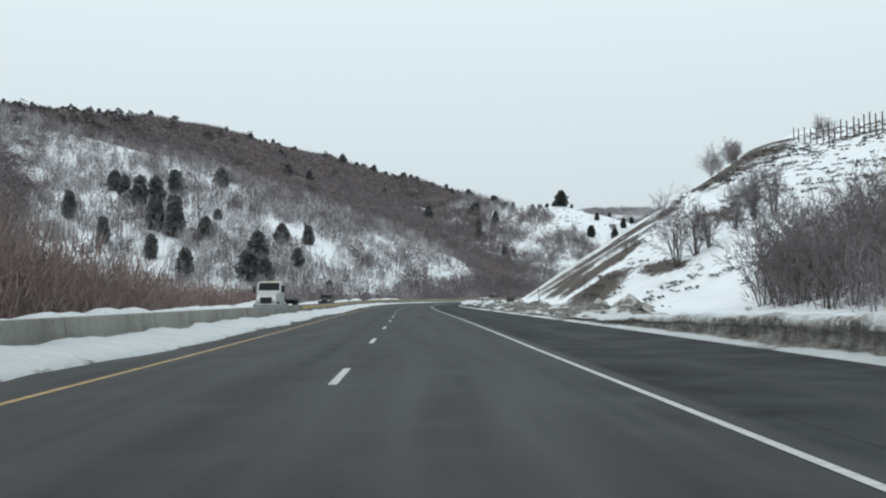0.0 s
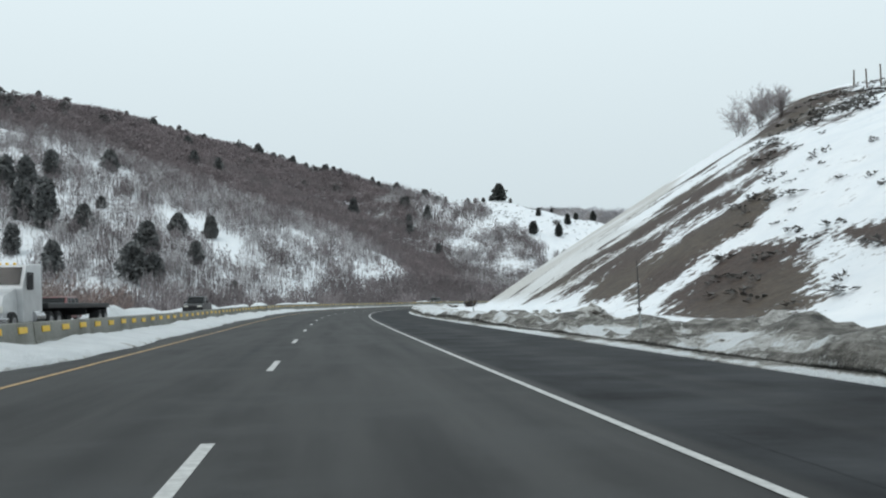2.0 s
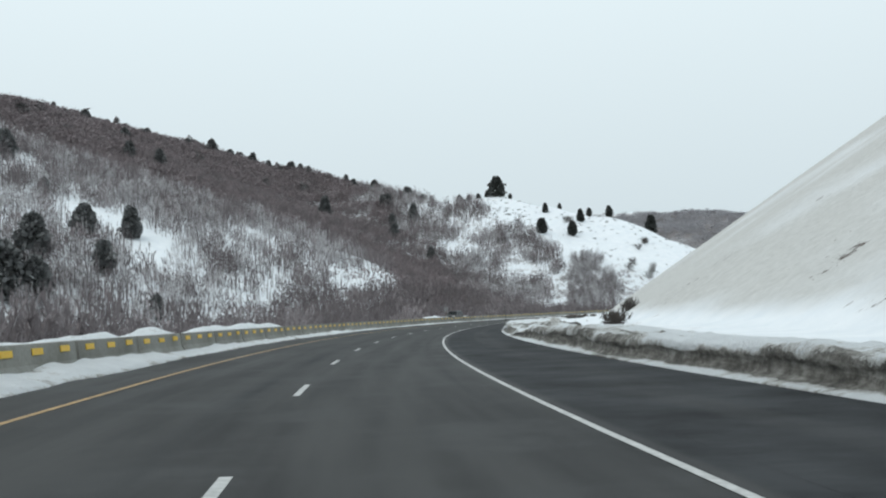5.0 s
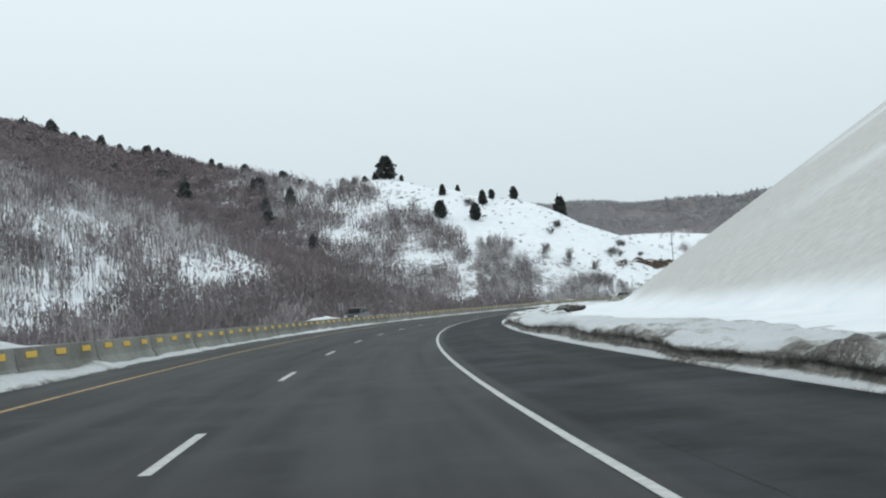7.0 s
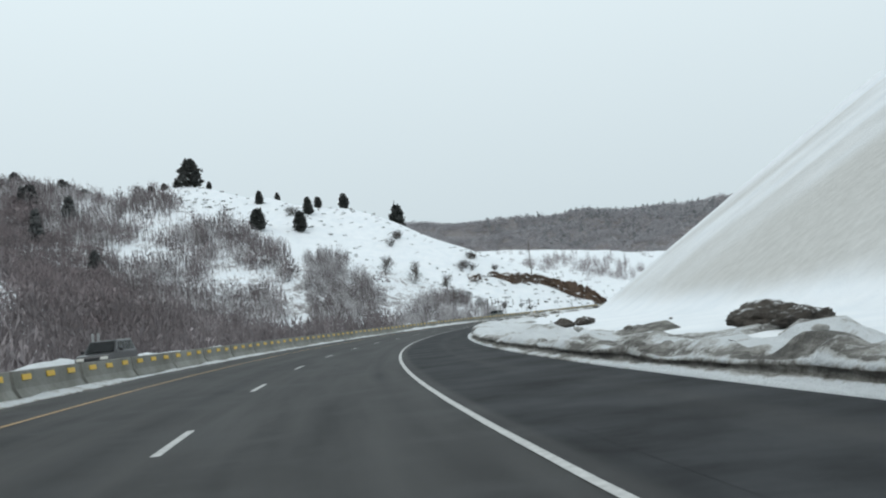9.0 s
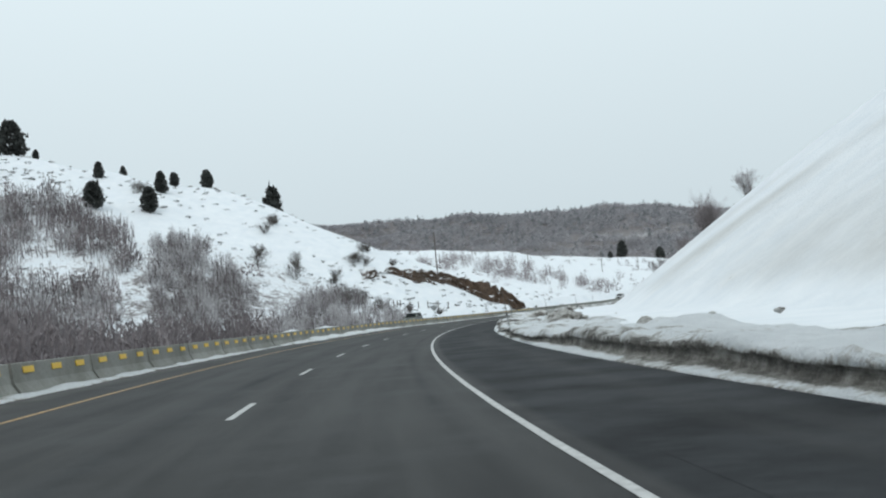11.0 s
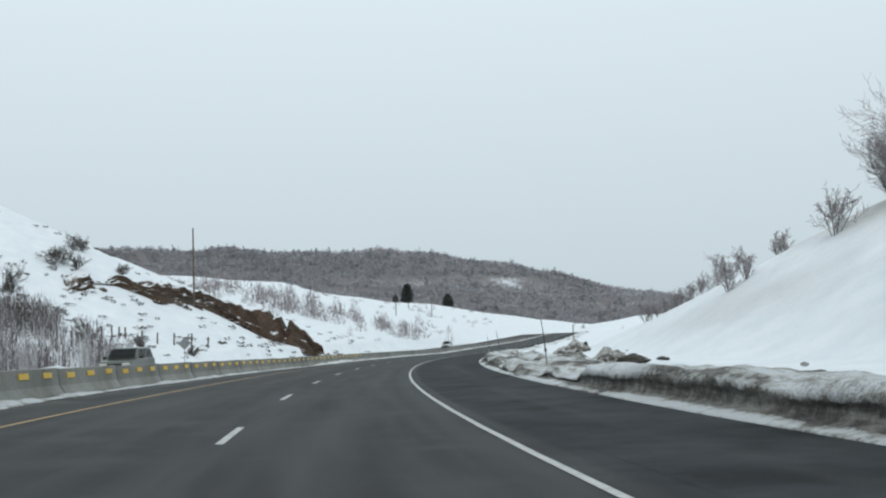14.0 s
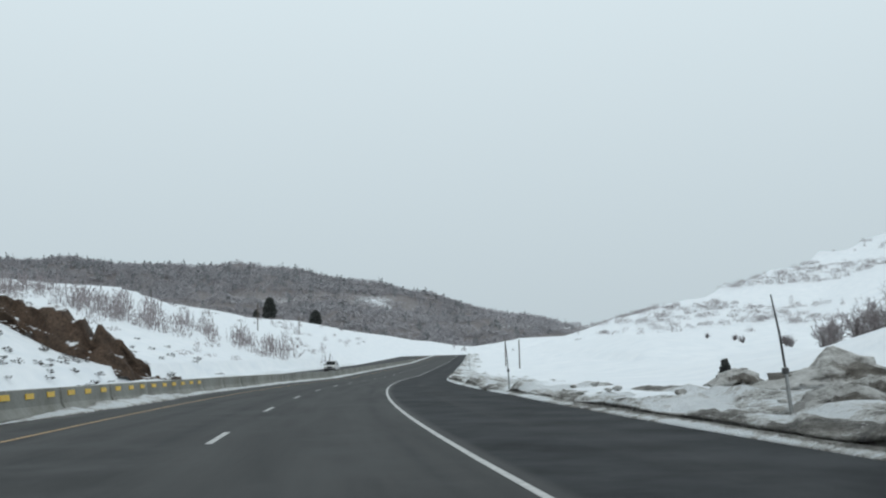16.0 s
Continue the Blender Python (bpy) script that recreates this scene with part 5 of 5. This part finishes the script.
for x, y, h, kind in ((94, 597, 9.0, 4), (100, 596, 2.6, 0), (86, 602, 2.4, 4), (90, 600, 2.8, 4), (82, 604, 2.4, 4), (78, 607, 3.0, 4), (110.5, 573, 4.2, 1), (120.5, 586, 2.8, 0), (124, 565, 5.4, 1), (131, 575, 3.6, 0), (115.3, 548, 6.0, 1), (140.5, 576, 5.0, 0), (160.5, 578, 9.0, 2), (102.5, 549, 6.2, 0)):
    juniper(x, y, h, kind, "dark green juniper on the open snowy hill", "hill junipers")
for x, y, h, kind in ((41, 598, 6, 1), (40, 538, 6, 1), (52, 577, 5.6, 2), (52, 521, 5.4, 2), (57, 641, 5, 1), (65, 640, 3, 0), (-45, 372, 7, 0), (-36, 378, 7, 1), (-72, 367, 8, 0), (-78, 433, 8, 0), (-102, 392, 11, 2), (-96, 393, 11, 2),
                      (-92, 408, 9, 1), (-91, 371, 11, 2), (-83, 367, 14, 2), (-71, 329, 9.5, 2), (-51, 352, 9, 0), (-51, 331, 10, 3), (-46, 333, 8, 0), (-37, 350, 6.5, 1), (-71, 386, 4, 0), (-25, 335, 4.5, 1), (-41, 680, 8, 3), (-53, 676, 5, 0),
                      (-20, 684, 7, 1), (-12, 682, 5.5, 1), (-32, 687, 5.5, 0), (-71, 660, 5, 0), (-74, 610, 6, 0), (43, 596, 7, 1), (14, 574, 9, 1), (-52, 556, 7, 1), (-63, 551, 7, 1), (-97, 640, 6, 0), (42, 566, 6, 2), (53, 582, 7, 1),
                      (-110, 400, 9, 1), (-118, 415, 8, 0), (-60, 400, 4, 0), (-125, 380, 10, 2), (-86, 345, 8, 1), (-105, 355, 9, 2)):
    juniper(x, y, h, kind, "dark conifer among leafless brush on the canyon side", "canyon conifers")
for k in range(60):
    u = rng.uniform(0, 5)
    i, f = min(int(u), 4), u - min(int(u), 4)
    x = WOODED[i][0] * (1 - f) + WOODED[i + 1][0] * f + rng.normal(0, 9)
    y = WOODED[i][1] * (1 - f) + WOODED[i + 1][1] * f + rng.normal(-4, 9)
    juniper(x, y, rng.uniform(3, 6), rng.randint(3), "dark conifer on the wooded skyline", "skyline conifers")
for x, y, h, kind in ((500, 796, 10.5, 1), (525, 787, 8, 3), (470, 775, 4, 0), (168.9, 438.7, 0.9, 1)):
    juniper(x, y, h, kind, "dark conifer alone on a snowy field", "field conifers")


# leafless trees near the road
def bare_tree(x, y, height, stems, spread, label, category="tree", group="", levels=3, kids=2, thick=0.05, material=None, fine=0.010):
    t = empty("bare_tree", pose(x, y, float(ground_at(x, y)), 0, 0, rng.uniform(0, 360)), label, category, group)
    segs = np.array(branching(rng, height, stems, spread, levels, kids, thick, 0.0, fine))
    thick_ones = segs[:, 6] > thick * 0.4
    for name, k, m in (("trunk", thick_ones, M_BARK), ("crown", ~thick_ones, material or M_TWIG)):
        V, F = tubes(segs[k], 4 if name == "trunk" else 3)
        ob = new(name, mesh_of(name, V, F, m))
        ob.parent = t
    return t


for x, y, h, n, sp in ((24.1, 89.5, 5.0, 7, 0.34), (26.0, 90.2, 3.6, 6, 0.3), (27.5, 91, 3.0, 5, 0.3), (33.8, 96.7, 4.2, 7, 0.3), (35.6, 96.3, 4.3, 6, 0.28), (31.5, 95.5, 3.4, 6, 0.3), (34.5, 99, 3.8, 5, 0.3)):
    bare_tree(x, y, h, n + 4, sp * 0.8, "leafless many-stemmed tree on the snowy slope", group="slope trees", levels=3, kids=2, thick=0.055, material=M_TWIG_DARK, fine=0.010)
for k in range(40):
    y = 63 - k * 0.7 + rng.uniform(-1, 1)
    x = max(17.8, 0.64 * (y - 28.6) + 3.0) + rng.uniform(0, 7)
    bare_tree(x, y, rng.uniform(0.055, 0.08) * y, rng.randint(3, 5), 0.34, "tall leafless brown brush beside the snow bank", "brush", "roadside brush", 3, 2, 0.055, M_TWIG_DARK, 0.013)
n = 150
y = rng.uniform(34, 64, n)
x = np.maximum(np.maximum(17.8, 0.47 * (y - 14.5)), 0.64 * (y - 28.6) + 2.5) + rng.gamma(1.6, 2.6, n)
scatter("roadside_twigs", FUZZ_SHRUB, x, y, ground_at(x, y), rng.uniform(1.6, 3.3, n), rng.uniform(1.8, 3.4, n), M_TWIG_DARK, rng, label="tangle of leafless brown twigs beside the snow bank", category="brush", kind="stuff")
for x, y, h in ((63, 204, 4.0), (59.5, 188, 3.6), (61.5, 186, 3.2), (60.5, 196, 3.8), (65.5, 198, 3.6), (63.5, 190, 3.4), (67, 205, 3.8), (69, 208, 3.4), (77, 183, 3.4), (78.5, 184, 3.0)):
    bare_tree(x, y, h, 8, 0.42, "leafless bush on the hilltop", "bush", "hilltop bushes", 3, 2, 0.04, M_TWIG, 0.013)
for x, y, h, n, sp in ((142.6, 400.0, 3.3, 11, 0.30), (142.0, 399.2, 3.9, 12, 0.26), (141.5, 398.4, 4.2, 12, 0.26), (141.0, 397.6, 4.0, 12, 0.26), (140.6, 396.8, 3.6, 11, 0.28), (130.5, 382.5, 3.2, 10, 0.3)):
    bare_tree(x, y, 0.9 * h, n, 0.9 * sp, "dense round leafless tree on the crest of the snowy cut", "tree", "crest trees", 3, 2, 0.035, M_TWIG, 0.009)
for x, y, h, n in ((140.5, 402.3, 2.3, 7), (151.5, 410.1, 1.3, 5), (152.4, 411.0, 0.9, 4), (142.5, 409.6, 1.8, 6), (143.4, 408.9, 1.5, 5)):
    bare_tree(x, y, h, n, 0.5, "small fan-shaped leafless shrub on the crest of the snowy cut", "shrub", "crest shrubs", 3, 2, 0.03, M_TWIG, 0.010)
for k in range(11):
    x, y = 157.3 + rng.uniform(-0.7, 0.7), 418.2 + 0.62 * k
    bare_tree(x, y, rng.uniform(0.9, 1.5), 5, 0.42, "low leafless shrub on the crest of the snowy cut", "shrub", "low crest shrubs", 3, 2, 0.016, M_TWIG, 0.006)
for x, y, h in ((20.9, 204.6, 0.9), (21.7, 205.6, 1.0), (27.5, 220.5, 0.9)):
    bare_tree(x, y, h, 14, 0.9, "small leafless bush on the snowy cut", "bush", "cut bushes", 2, 3, 0.016, M_TWIG, 0.010)
# round leafless bushes on the open snow
for x, y, h, pale in ((127.5, 513.5, 3.6, 0), (133, 507, 3.4, 0), (139.5, 536.5, 2.6, 1), (143, 508, 2.8, 1), (156, 523.5, 2.2, 1), (158, 524.5, 2.6, 1), (160, 524, 2.0, 1), (116.5, 561, 2.6, 1), (118.5, 562, 2.4, 1), (144, 542, 2.6, 1), (145.5, 543, 2.2, 1), (164, 533, 2.2, 1), (166, 534, 2.0, 1), (132.5, 524, 2.8, 1), (138.6, 518, 3.0, 1),
                      (136, 490, 3.4, 0), (140, 491, 2.8, 0), (142.5, 487.5, 2.6, 1), (169, 527, 1.8, 1), (150, 489, 1.6, 0), (163, 498, 1.3, 0)):
    bare_tree(x, y, h, 8, 0.75, "round leafless bush on the open snow", "bush", "round bushes", 2, 3, 0.035, M_TWIG if pale else M_TWIG_DARK, 0.016)
# row of shrubs on the field beside the road
for x, y, h in ((296, 481, 1.2), (301, 484, 1.0), (290, 472, 1.3), (284, 470, 1.5), (279, 468, 1.1), (276, 462, 1.4), (309, 492, 0.9), (272, 461, 1.0)):
    bare_tree(x, y, h, 9, 0.55, "small leafless shrub on the snowy field", "shrub", "field shrubs", 2, 3, 0.03, M_TWIG_DARK)
# leafless grove at the edge of the snowy field
for k in range(16):
    x, y = 264 + rng.uniform(-4, 6), 459 - 0.95 * k + rng.uniform(-0.8, 0.8)
    bare_tree(x, y, (3.4 + 0.25 * k) * rng.uniform(0.8, 1.1), 6, 0.22, "leafless brown tree at the edge of the snowy field", "tree", "field grove", 3, 2, 0.06, M_TWIG, 0.022)

# ---- vehicles on the opposite carriageway ----
M_TYRE = plain("tyre_rubber", (0.02, 0.02, 0.021), 0.85, var=0.3)
M_RIM = plain("alloy_rim", (0.32, 0.32, 0.33), 0.4, 0.8, 0.2)
M_LAMP = plain("lamp_glass", (0.75, 0.75, 0.70), 0.15, var=0.05)
M_CHROME = plain("chrome", (0.45, 0.45, 0.46), 0.25, 1.0, 0.1)
M_TRIM = plain("black_trim", (0.018, 0.018, 0.02), 0.5, var=0.3)


def paint(name, col):
    m, nt, b = mat(name, 0.32)
    nt.links.new(ramp_of(nt, noise_tex(nt, 3, 6), [(0.3, tuple(c * 0.8 for c in col)), (0.7, col)]), b.inputs["Base Color"])
    b.inputs["Coat Weight"].default_value = 0.4
    return m


M_GLASS = plain("tinted_glass", (0.015, 0.018, 0.02), 0.08, var=0.1)
M_PAINT_WHITE, M_PAINT_BLACK, M_PAINT_GREEN = paint("white_paint", (0.62, 0.63, 0.64)), paint("black_paint", (0.022, 0.023, 0.026)), paint("grey_green_paint", (0.09, 0.105, 0.085))


def wheel(parent, x, y, r, w):
    bm = bmesh.new()
    rod(bm, (x - w / 2, y, r), (x + w / 2, y, r), r, r, 20)
    bmesh.ops.bevel(bm, geom=[e for e in bm.edges if len(e.link_faces) == 2 and e.calc_face_angle(0) > 1.2], offset=0.03, segments=2, affect="EDGES")
    tyre = part("wheel", bm, M_TYRE, parent)
    bm = bmesh.new()
    out = 1 if x > 0 else -1
    rod(bm, (x + out * (w / 2 - 0.03), y, r), (x + out * (w / 2 + 0.012), y, r), r * 0.62, r * 0.58, 16)
    part("rim", bm, M_RIM, tyre)


def slab(bm, pts, half, inset=0.0):
    """A closed side outline of (y, z) drawn across the width, narrowed by inset where z is high."""
    zs = [z for _, z in pts]
    lo, hi = min(zs), max(zs)
    rows = []
    for sgn in (-1, 1):
        rows.append([bm.verts.new((sgn * (half - inset * (z - lo) / (hi - lo)), y, z)) for y, z in pts])
    a, b = rows
    n = len(pts)
    bm.faces.new(a), bm.faces.new(b[::-1])
    for i in range(n):
        bm.faces.new((a[i], b[i], b[(i + 1) % n], a[(i + 1) % n]))
    bmesh.ops.recalc_face_normals(bm, faces=bm.faces)
    bmesh.ops.bevel(bm, geom=list(bm.edges), offset=0.035, segments=2, affect="EDGES", profile=0.6)


def suv(m, paint_m, label, pickup=False):
    """Front towards -y."""
    car = empty("pickup_truck" if pickup else "suv", m, label, "pickup truck" if pickup else "car", "oncoming vehicles")
    bm = bmesh.new()
    slab(bm, [(-2.35, 0.35), (-2.38, 0.75), (-2.2, 0.98), (-1.15, 1.1), (2.3, 1.12), (2.36, 0.9), (2.36, 0.4)], 0.95, 0.06)
    part("body", bm, paint_m, car)
    bm = bmesh.new()
    if pickup:
        slab(bm, [(-1.2, 1.06), (-0.55, 1.72), (0.75, 1.76), (0.95, 1.06)], 0.88, 0.16)
    else:
        slab(bm, [(-1.2, 1.06), (-0.5, 1.70), (1.9, 1.76), (2.28, 1.06)], 0.88, 0.16)
    cabin = part("cabin", bm, paint_m, car)
    bm = bmesh.new()
    v = [bm.verts.new(p) for p in ((-0.74, -1.17, 1.14), (0.74, -1.17, 1.14), (0.66, -0.62, 1.66), (-0.66, -0.62, 1.66))]
    bm.faces.new(v)
    bmesh.ops.solidify(bm, geom=bm.faces[:], thickness=0.03)
    part("windscreen", bm, M_GLASS, cabin)
    for sgn in (-1, 1):
        for y0, y1 in ((-0.75, 0.2), (0.3, 0.85 if pickup else 1.2)) if pickup else ((-0.75, 0.2), (0.28, 1.15), (1.22, 1.95)):
            bm = bmesh.new()
            lo_x, hi_x = sgn * 0.885, sgn * 0.765
            sh = 0.35 if y0 < -0.5 else 0.0
            v = [bm.verts.new(p) for p in ((lo_x, y0, 1.16), (lo_x, y1, 1.16), (hi_x, y1 - 0.03, 1.64), (hi_x, y0 + sh, 1.64))]
            bm.faces.new(v)
            bmesh.ops.solidify(bm, geom=bm.faces[:], thickness=0.03)
            part("side_window", bm, M_GLASS, cabin)
        bm = bmesh.new()
        box(bm, sgn * 0.62 - 0.2, sgn * 0.62 + 0.2, -2.40, -2.28, 0.72, 0.88, 0.03)
        part("headlight", bm, M_LAMP, car, "clear headlight")
        bm = bmesh.new()
        box(bm, sgn * 1.03 - 0.1, sgn * 1.03 + 0.1, -0.85, -0.7, 1.1, 1.26, 0.03)
        part("wing_mirror", bm, M_TRIM, car)
        for y in (-1.45, 1.45):
            wheel(car, sgn * 0.82, y, 0.36, 0.24)
    bm = bmesh.new()
    box(bm, -0.4, 0.4, -2.42, -2.33, 0.62, 0.86, 0.02)
    part("grille", bm, M_TRIM, car)
    bm = bmesh.new()
    box(bm, -0.92, 0.92, -2.45, -2.3, 0.36, 0.56, 0.04)
    part("bumper", bm, M_TRIM, car)
    return car


def semi_truck(m):
    """Conventional tractor with a low flatbed, front towards -y."""
    t = empty("semi_truck", m, "white conventional semi truck pulling a low empty flatbed", "truck", "oncoming vehicles")
    bm = bmesh.new()
    slab(bm, [(-1.0, 0.55), (-1.0, 1.95), (-0.85, 2.2), (-0.35, 2.95), (1.7, 3.05), (1.75, 0.6)], 1.2, 0.08)
    cab = part("cab", bm, M_PAINT_WHITE, t)
    bm = bmesh.new()
    slab(bm, [(-2.9, 0.6), (-2.95, 1.25), (-2.6, 1.65), (-0.95, 1.98), (-0.95, 0.6)], 1.0, 0.12)
    part("hood", bm, M_PAINT_WHITE, t)
    bm = bmesh.new()
    v = [bm.verts.new(p) for p in ((-1.02, -0.93, 2.12), (1.02, -0.93, 2.12), (0.98, -0.45, 2.86), (-0.98, -0.45, 2.86))]
    bm.faces.new(v)
    bmesh.ops.solidify(bm, geom=bm.faces[:], thickness=0.04)
    part("windscreen", bm, M_GLASS, cab)
    bm = bmesh.new()
    box(bm, -0.55, 0.55, -3.0, -2.86, 0.85, 1.45, 0.06)
    part("grille", bm, M_TRIM, t, "black radiator grille")
    bm = bmesh.new()
    box(bm, -1.2, 1.2, -3.1, -2.85, 0.45, 0.78, 0.06)
    part("bumper", bm, M_CHROME, t)
    for sgn in (-1, 1):
        bm = bmesh.new()
        box(bm, sgn * 0.8 - 0.17, sgn * 0.8 + 0.17, -2.98, -2.8, 0.95, 1.25, 0.04)
        part("headlight", bm, M_LAMP, t)
        bm = bmesh.new()
        box(bm, sgn * 1.19 - 0.02, sgn * 1.19 + 0.02, -0.45, 0.35, 1.95, 2.65, 0.015)
        part("side_window", bm, M_GLASS, cab)
        bm = bmesh.new()
        box(bm, sgn * 1.42 - 0.12, sgn * 1.42 + 0.12, -0.95, -0.8, 1.9, 2.55, 0.03)
        part("wing_mirror", bm, M_TRIM, t)
        bm = bmesh.new()
        rod(bm, (sgn * 1.05, 1.9, 0.7), (sgn * 1.05, 1.9, 3.2), 0.08, 0.08, 12)
        part("exhaust_stack", bm, M_CHROME, t)
        wheel(t, sgn * 1.02, -2.1, 0.5, 0.3)
        for y in (3.0, 4.3, 12.6, 13.9):
            wheel(t, sgn * 0.98, y, 0.5, 0.5)
        bm = bmesh.new()
        box(bm, sgn * 0.45 - 0.08, sgn * 0.45 + 0.08, 1.6, 5.2, 0.62, 0.86)
        part("chassis_rail", bm, M_TRIM, t)
        bm = bmesh.new()
        rod(bm, (sgn * 1.1, 0.3, 0.75), (sgn * 1.1, 1.6, 0.75), 0.28, 0.28, 14)
        part("fuel_tank", bm, M_CHROME, t)
    for x in (-0.6, -0.3, 0, 0.3, 0.6):
        bm = bmesh.new()
        box(bm, x - 0.06, x + 0.06, -0.3, -0.18, 2.95, 3.05, 0.02)
        part("roof_marker_light", bm, M_MARKER, cab)
    bm = bmesh.new()
    box(bm, -1.25, 1.25, 2.4, 14.8, 1.12, 1.36, 0.03)
    part("flatbed", bm, M_TRIM, t, "low dark flatbed deck")
    for y in (9.5, 14.2):
        bm = bmesh.new()
        box(bm, -1.2, 1.2, y, y + 0.12, 0.75, 1.12, 0.02)
        part("crossmember", bm, M_TRIM, t)
    return t


def on_lane(s, lat):
    return place(s, lat, float(surface(s, lat)) + 0.01, 180 + 180)


semi_truck(on_lane(84, -12.6))
suv(on_lane(136, -12.4), M_PAINT_BLACK, "black pickup truck on the opposite carriageway", True)
suv(on_lane(105, -16.0), paint("dark_red_paint", (0.16, 0.022, 0.02)), "dark red car on the opposite carriageway")
suv(on_lane(296, -12.5), M_PAINT_BLACK, "black sport utility vehicle on the opposite carriageway")
suv(on_lane(443, -12.4), M_PAINT_GREEN, "grey-green sport utility vehicle on the opposite carriageway")
suv(on_lane(604, -12.4), M_PAINT_WHITE, "white pickup truck far up the opposite carriageway", True)


# ---- poles, signs and fences ----
def utility_pole(x, y, h, arm):
    p = empty("utility_pole", pose(x, y, float(ground_at(x, y)) - 0.3, 0, 0, 35), "tall weathered wooden utility pole", "pole", "utility poles")
    bm = bmesh.new()
    rod(bm, (0, 0, 0), (0, 0, h), 0.17 if h > 5 else 0.09, 0.11 if h > 5 else 0.07, 10)
    part("shaft", bm, M_WOOD, p)
    if arm:
        bm = bmesh.new()
        box(bm, -1.1, 1.1, -0.06, 0.06, h - 0.7, h - 0.56, 0.01)
        part("crossarm", bm, M_WOOD, p)
        for k in (-0.95, 0.0, 0.95):
            bm = bmesh.new()
            rod(bm, (k, 0, h - 0.56), (k, 0, h - 0.4), 0.05, 0.03)
            part("insulator", bm, M_STEEL, p)


utility_pole(180.5, 524.5, 13.4, False)
utility_pole(358.4, 660, 9.5, True)
utility_pole(420, 700, 9.0, True)
utility_pole(300, 640, 6.0, False)
for s, lat, h in ((575, 16, 4.0), (600, 15, 4.0)):
    p = at(s, lat)
    utility_pole(float(p[0]), float(p[1]), h, False)

M_SIGN = plain("sign_back_aluminium", (0.30, 0.31, 0.31), 0.45, 0.5, 0.15)
sign = empty("diamond_sign", pose(146, 473.3, float(ground_at(146, 473.3)) - 0.2, 0, 0, -35), "back of a diamond warning sign on a steel post", "road sign")
bm = bmesh.new()
rod(bm, (0, 0, 0), (0, 0, 3.1), 0.035, 0.035)
part("post", bm, M_STEEL, sign)
bm = bmesh.new()
box(bm, -0.46, 0.46, 0.04, 0.06, -0.46, 0.46, 0.008)
bmesh.ops.rotate(bm, verts=bm.verts[:], cent=(0, 0.05, 0), matrix=Matrix.Rotation(math.pi / 4, 3, "Y"))
bmesh.ops.translate(bm, verts=bm.verts[:], vec=(0, 0, 2.75))
part("panel", bm, M_SIGN, sign, "bare grey diamond panel")


def marker_pair(s, lat):
    p = at(s, lat)
    m = empty("object_marker", place(s, lat, float(ground_at(p[0], p[1])) - 0.2), "pair of narrow pale marker panels on a wooden post", "road sign")
    bm = bmesh.new()
    rod(bm, (0, 0, 0), (0, 0, 2.1), 0.09, 0.08)
    part("post", bm, M_WOOD, m)
    for x in (-0.22, 0.22):
        bm = bmesh.new()
        box(bm, x - 0.11, x + 0.11, -0.13, -0.1, 1.9, 2.9, 0.01)
        part("panel", bm, M_SIGN, m)


marker_pair(318, -22)


def post_line(points, n, h, name, label, group):
    for k in range(n):
        u = k / (n - 1) * (len(points) - 1)
        i = min(int(u), len(points) - 2)
        x, y = (points[i][c] * (1 - u + i) + points[i + 1][c] * (u - i) for c in (0, 1))
        bm = bmesh.new()
        hh = h * rng.uniform(0.85, 1.1)
        rod(bm, (0, 0, -0.3), (rng.normal(0, 0.05), rng.normal(0, 0.05), hh), 0.12, 0.10, 7)
        ob = part(name, bm, M_WOOD)
        ob.matrix_world = pose(x, y, float(ground_at(x, y)), 0, 0, rng.uniform(0, 90))
        tagged(ob, label, "fence post", group)


post_line([(76, 193), (70, 165), (66, 145), (62, 128)], 16, 2.8, "snow_fence_post", "tall weathered fence post on the hilltop", "hilltop fence")
post_line([(140, 486), (146.9, 490.8), (153.3, 498.2), (160, 500), (170, 505)], 11, 1.7, "fence_post", "weathered leaning fence post on the snowy hill", "hill fence")
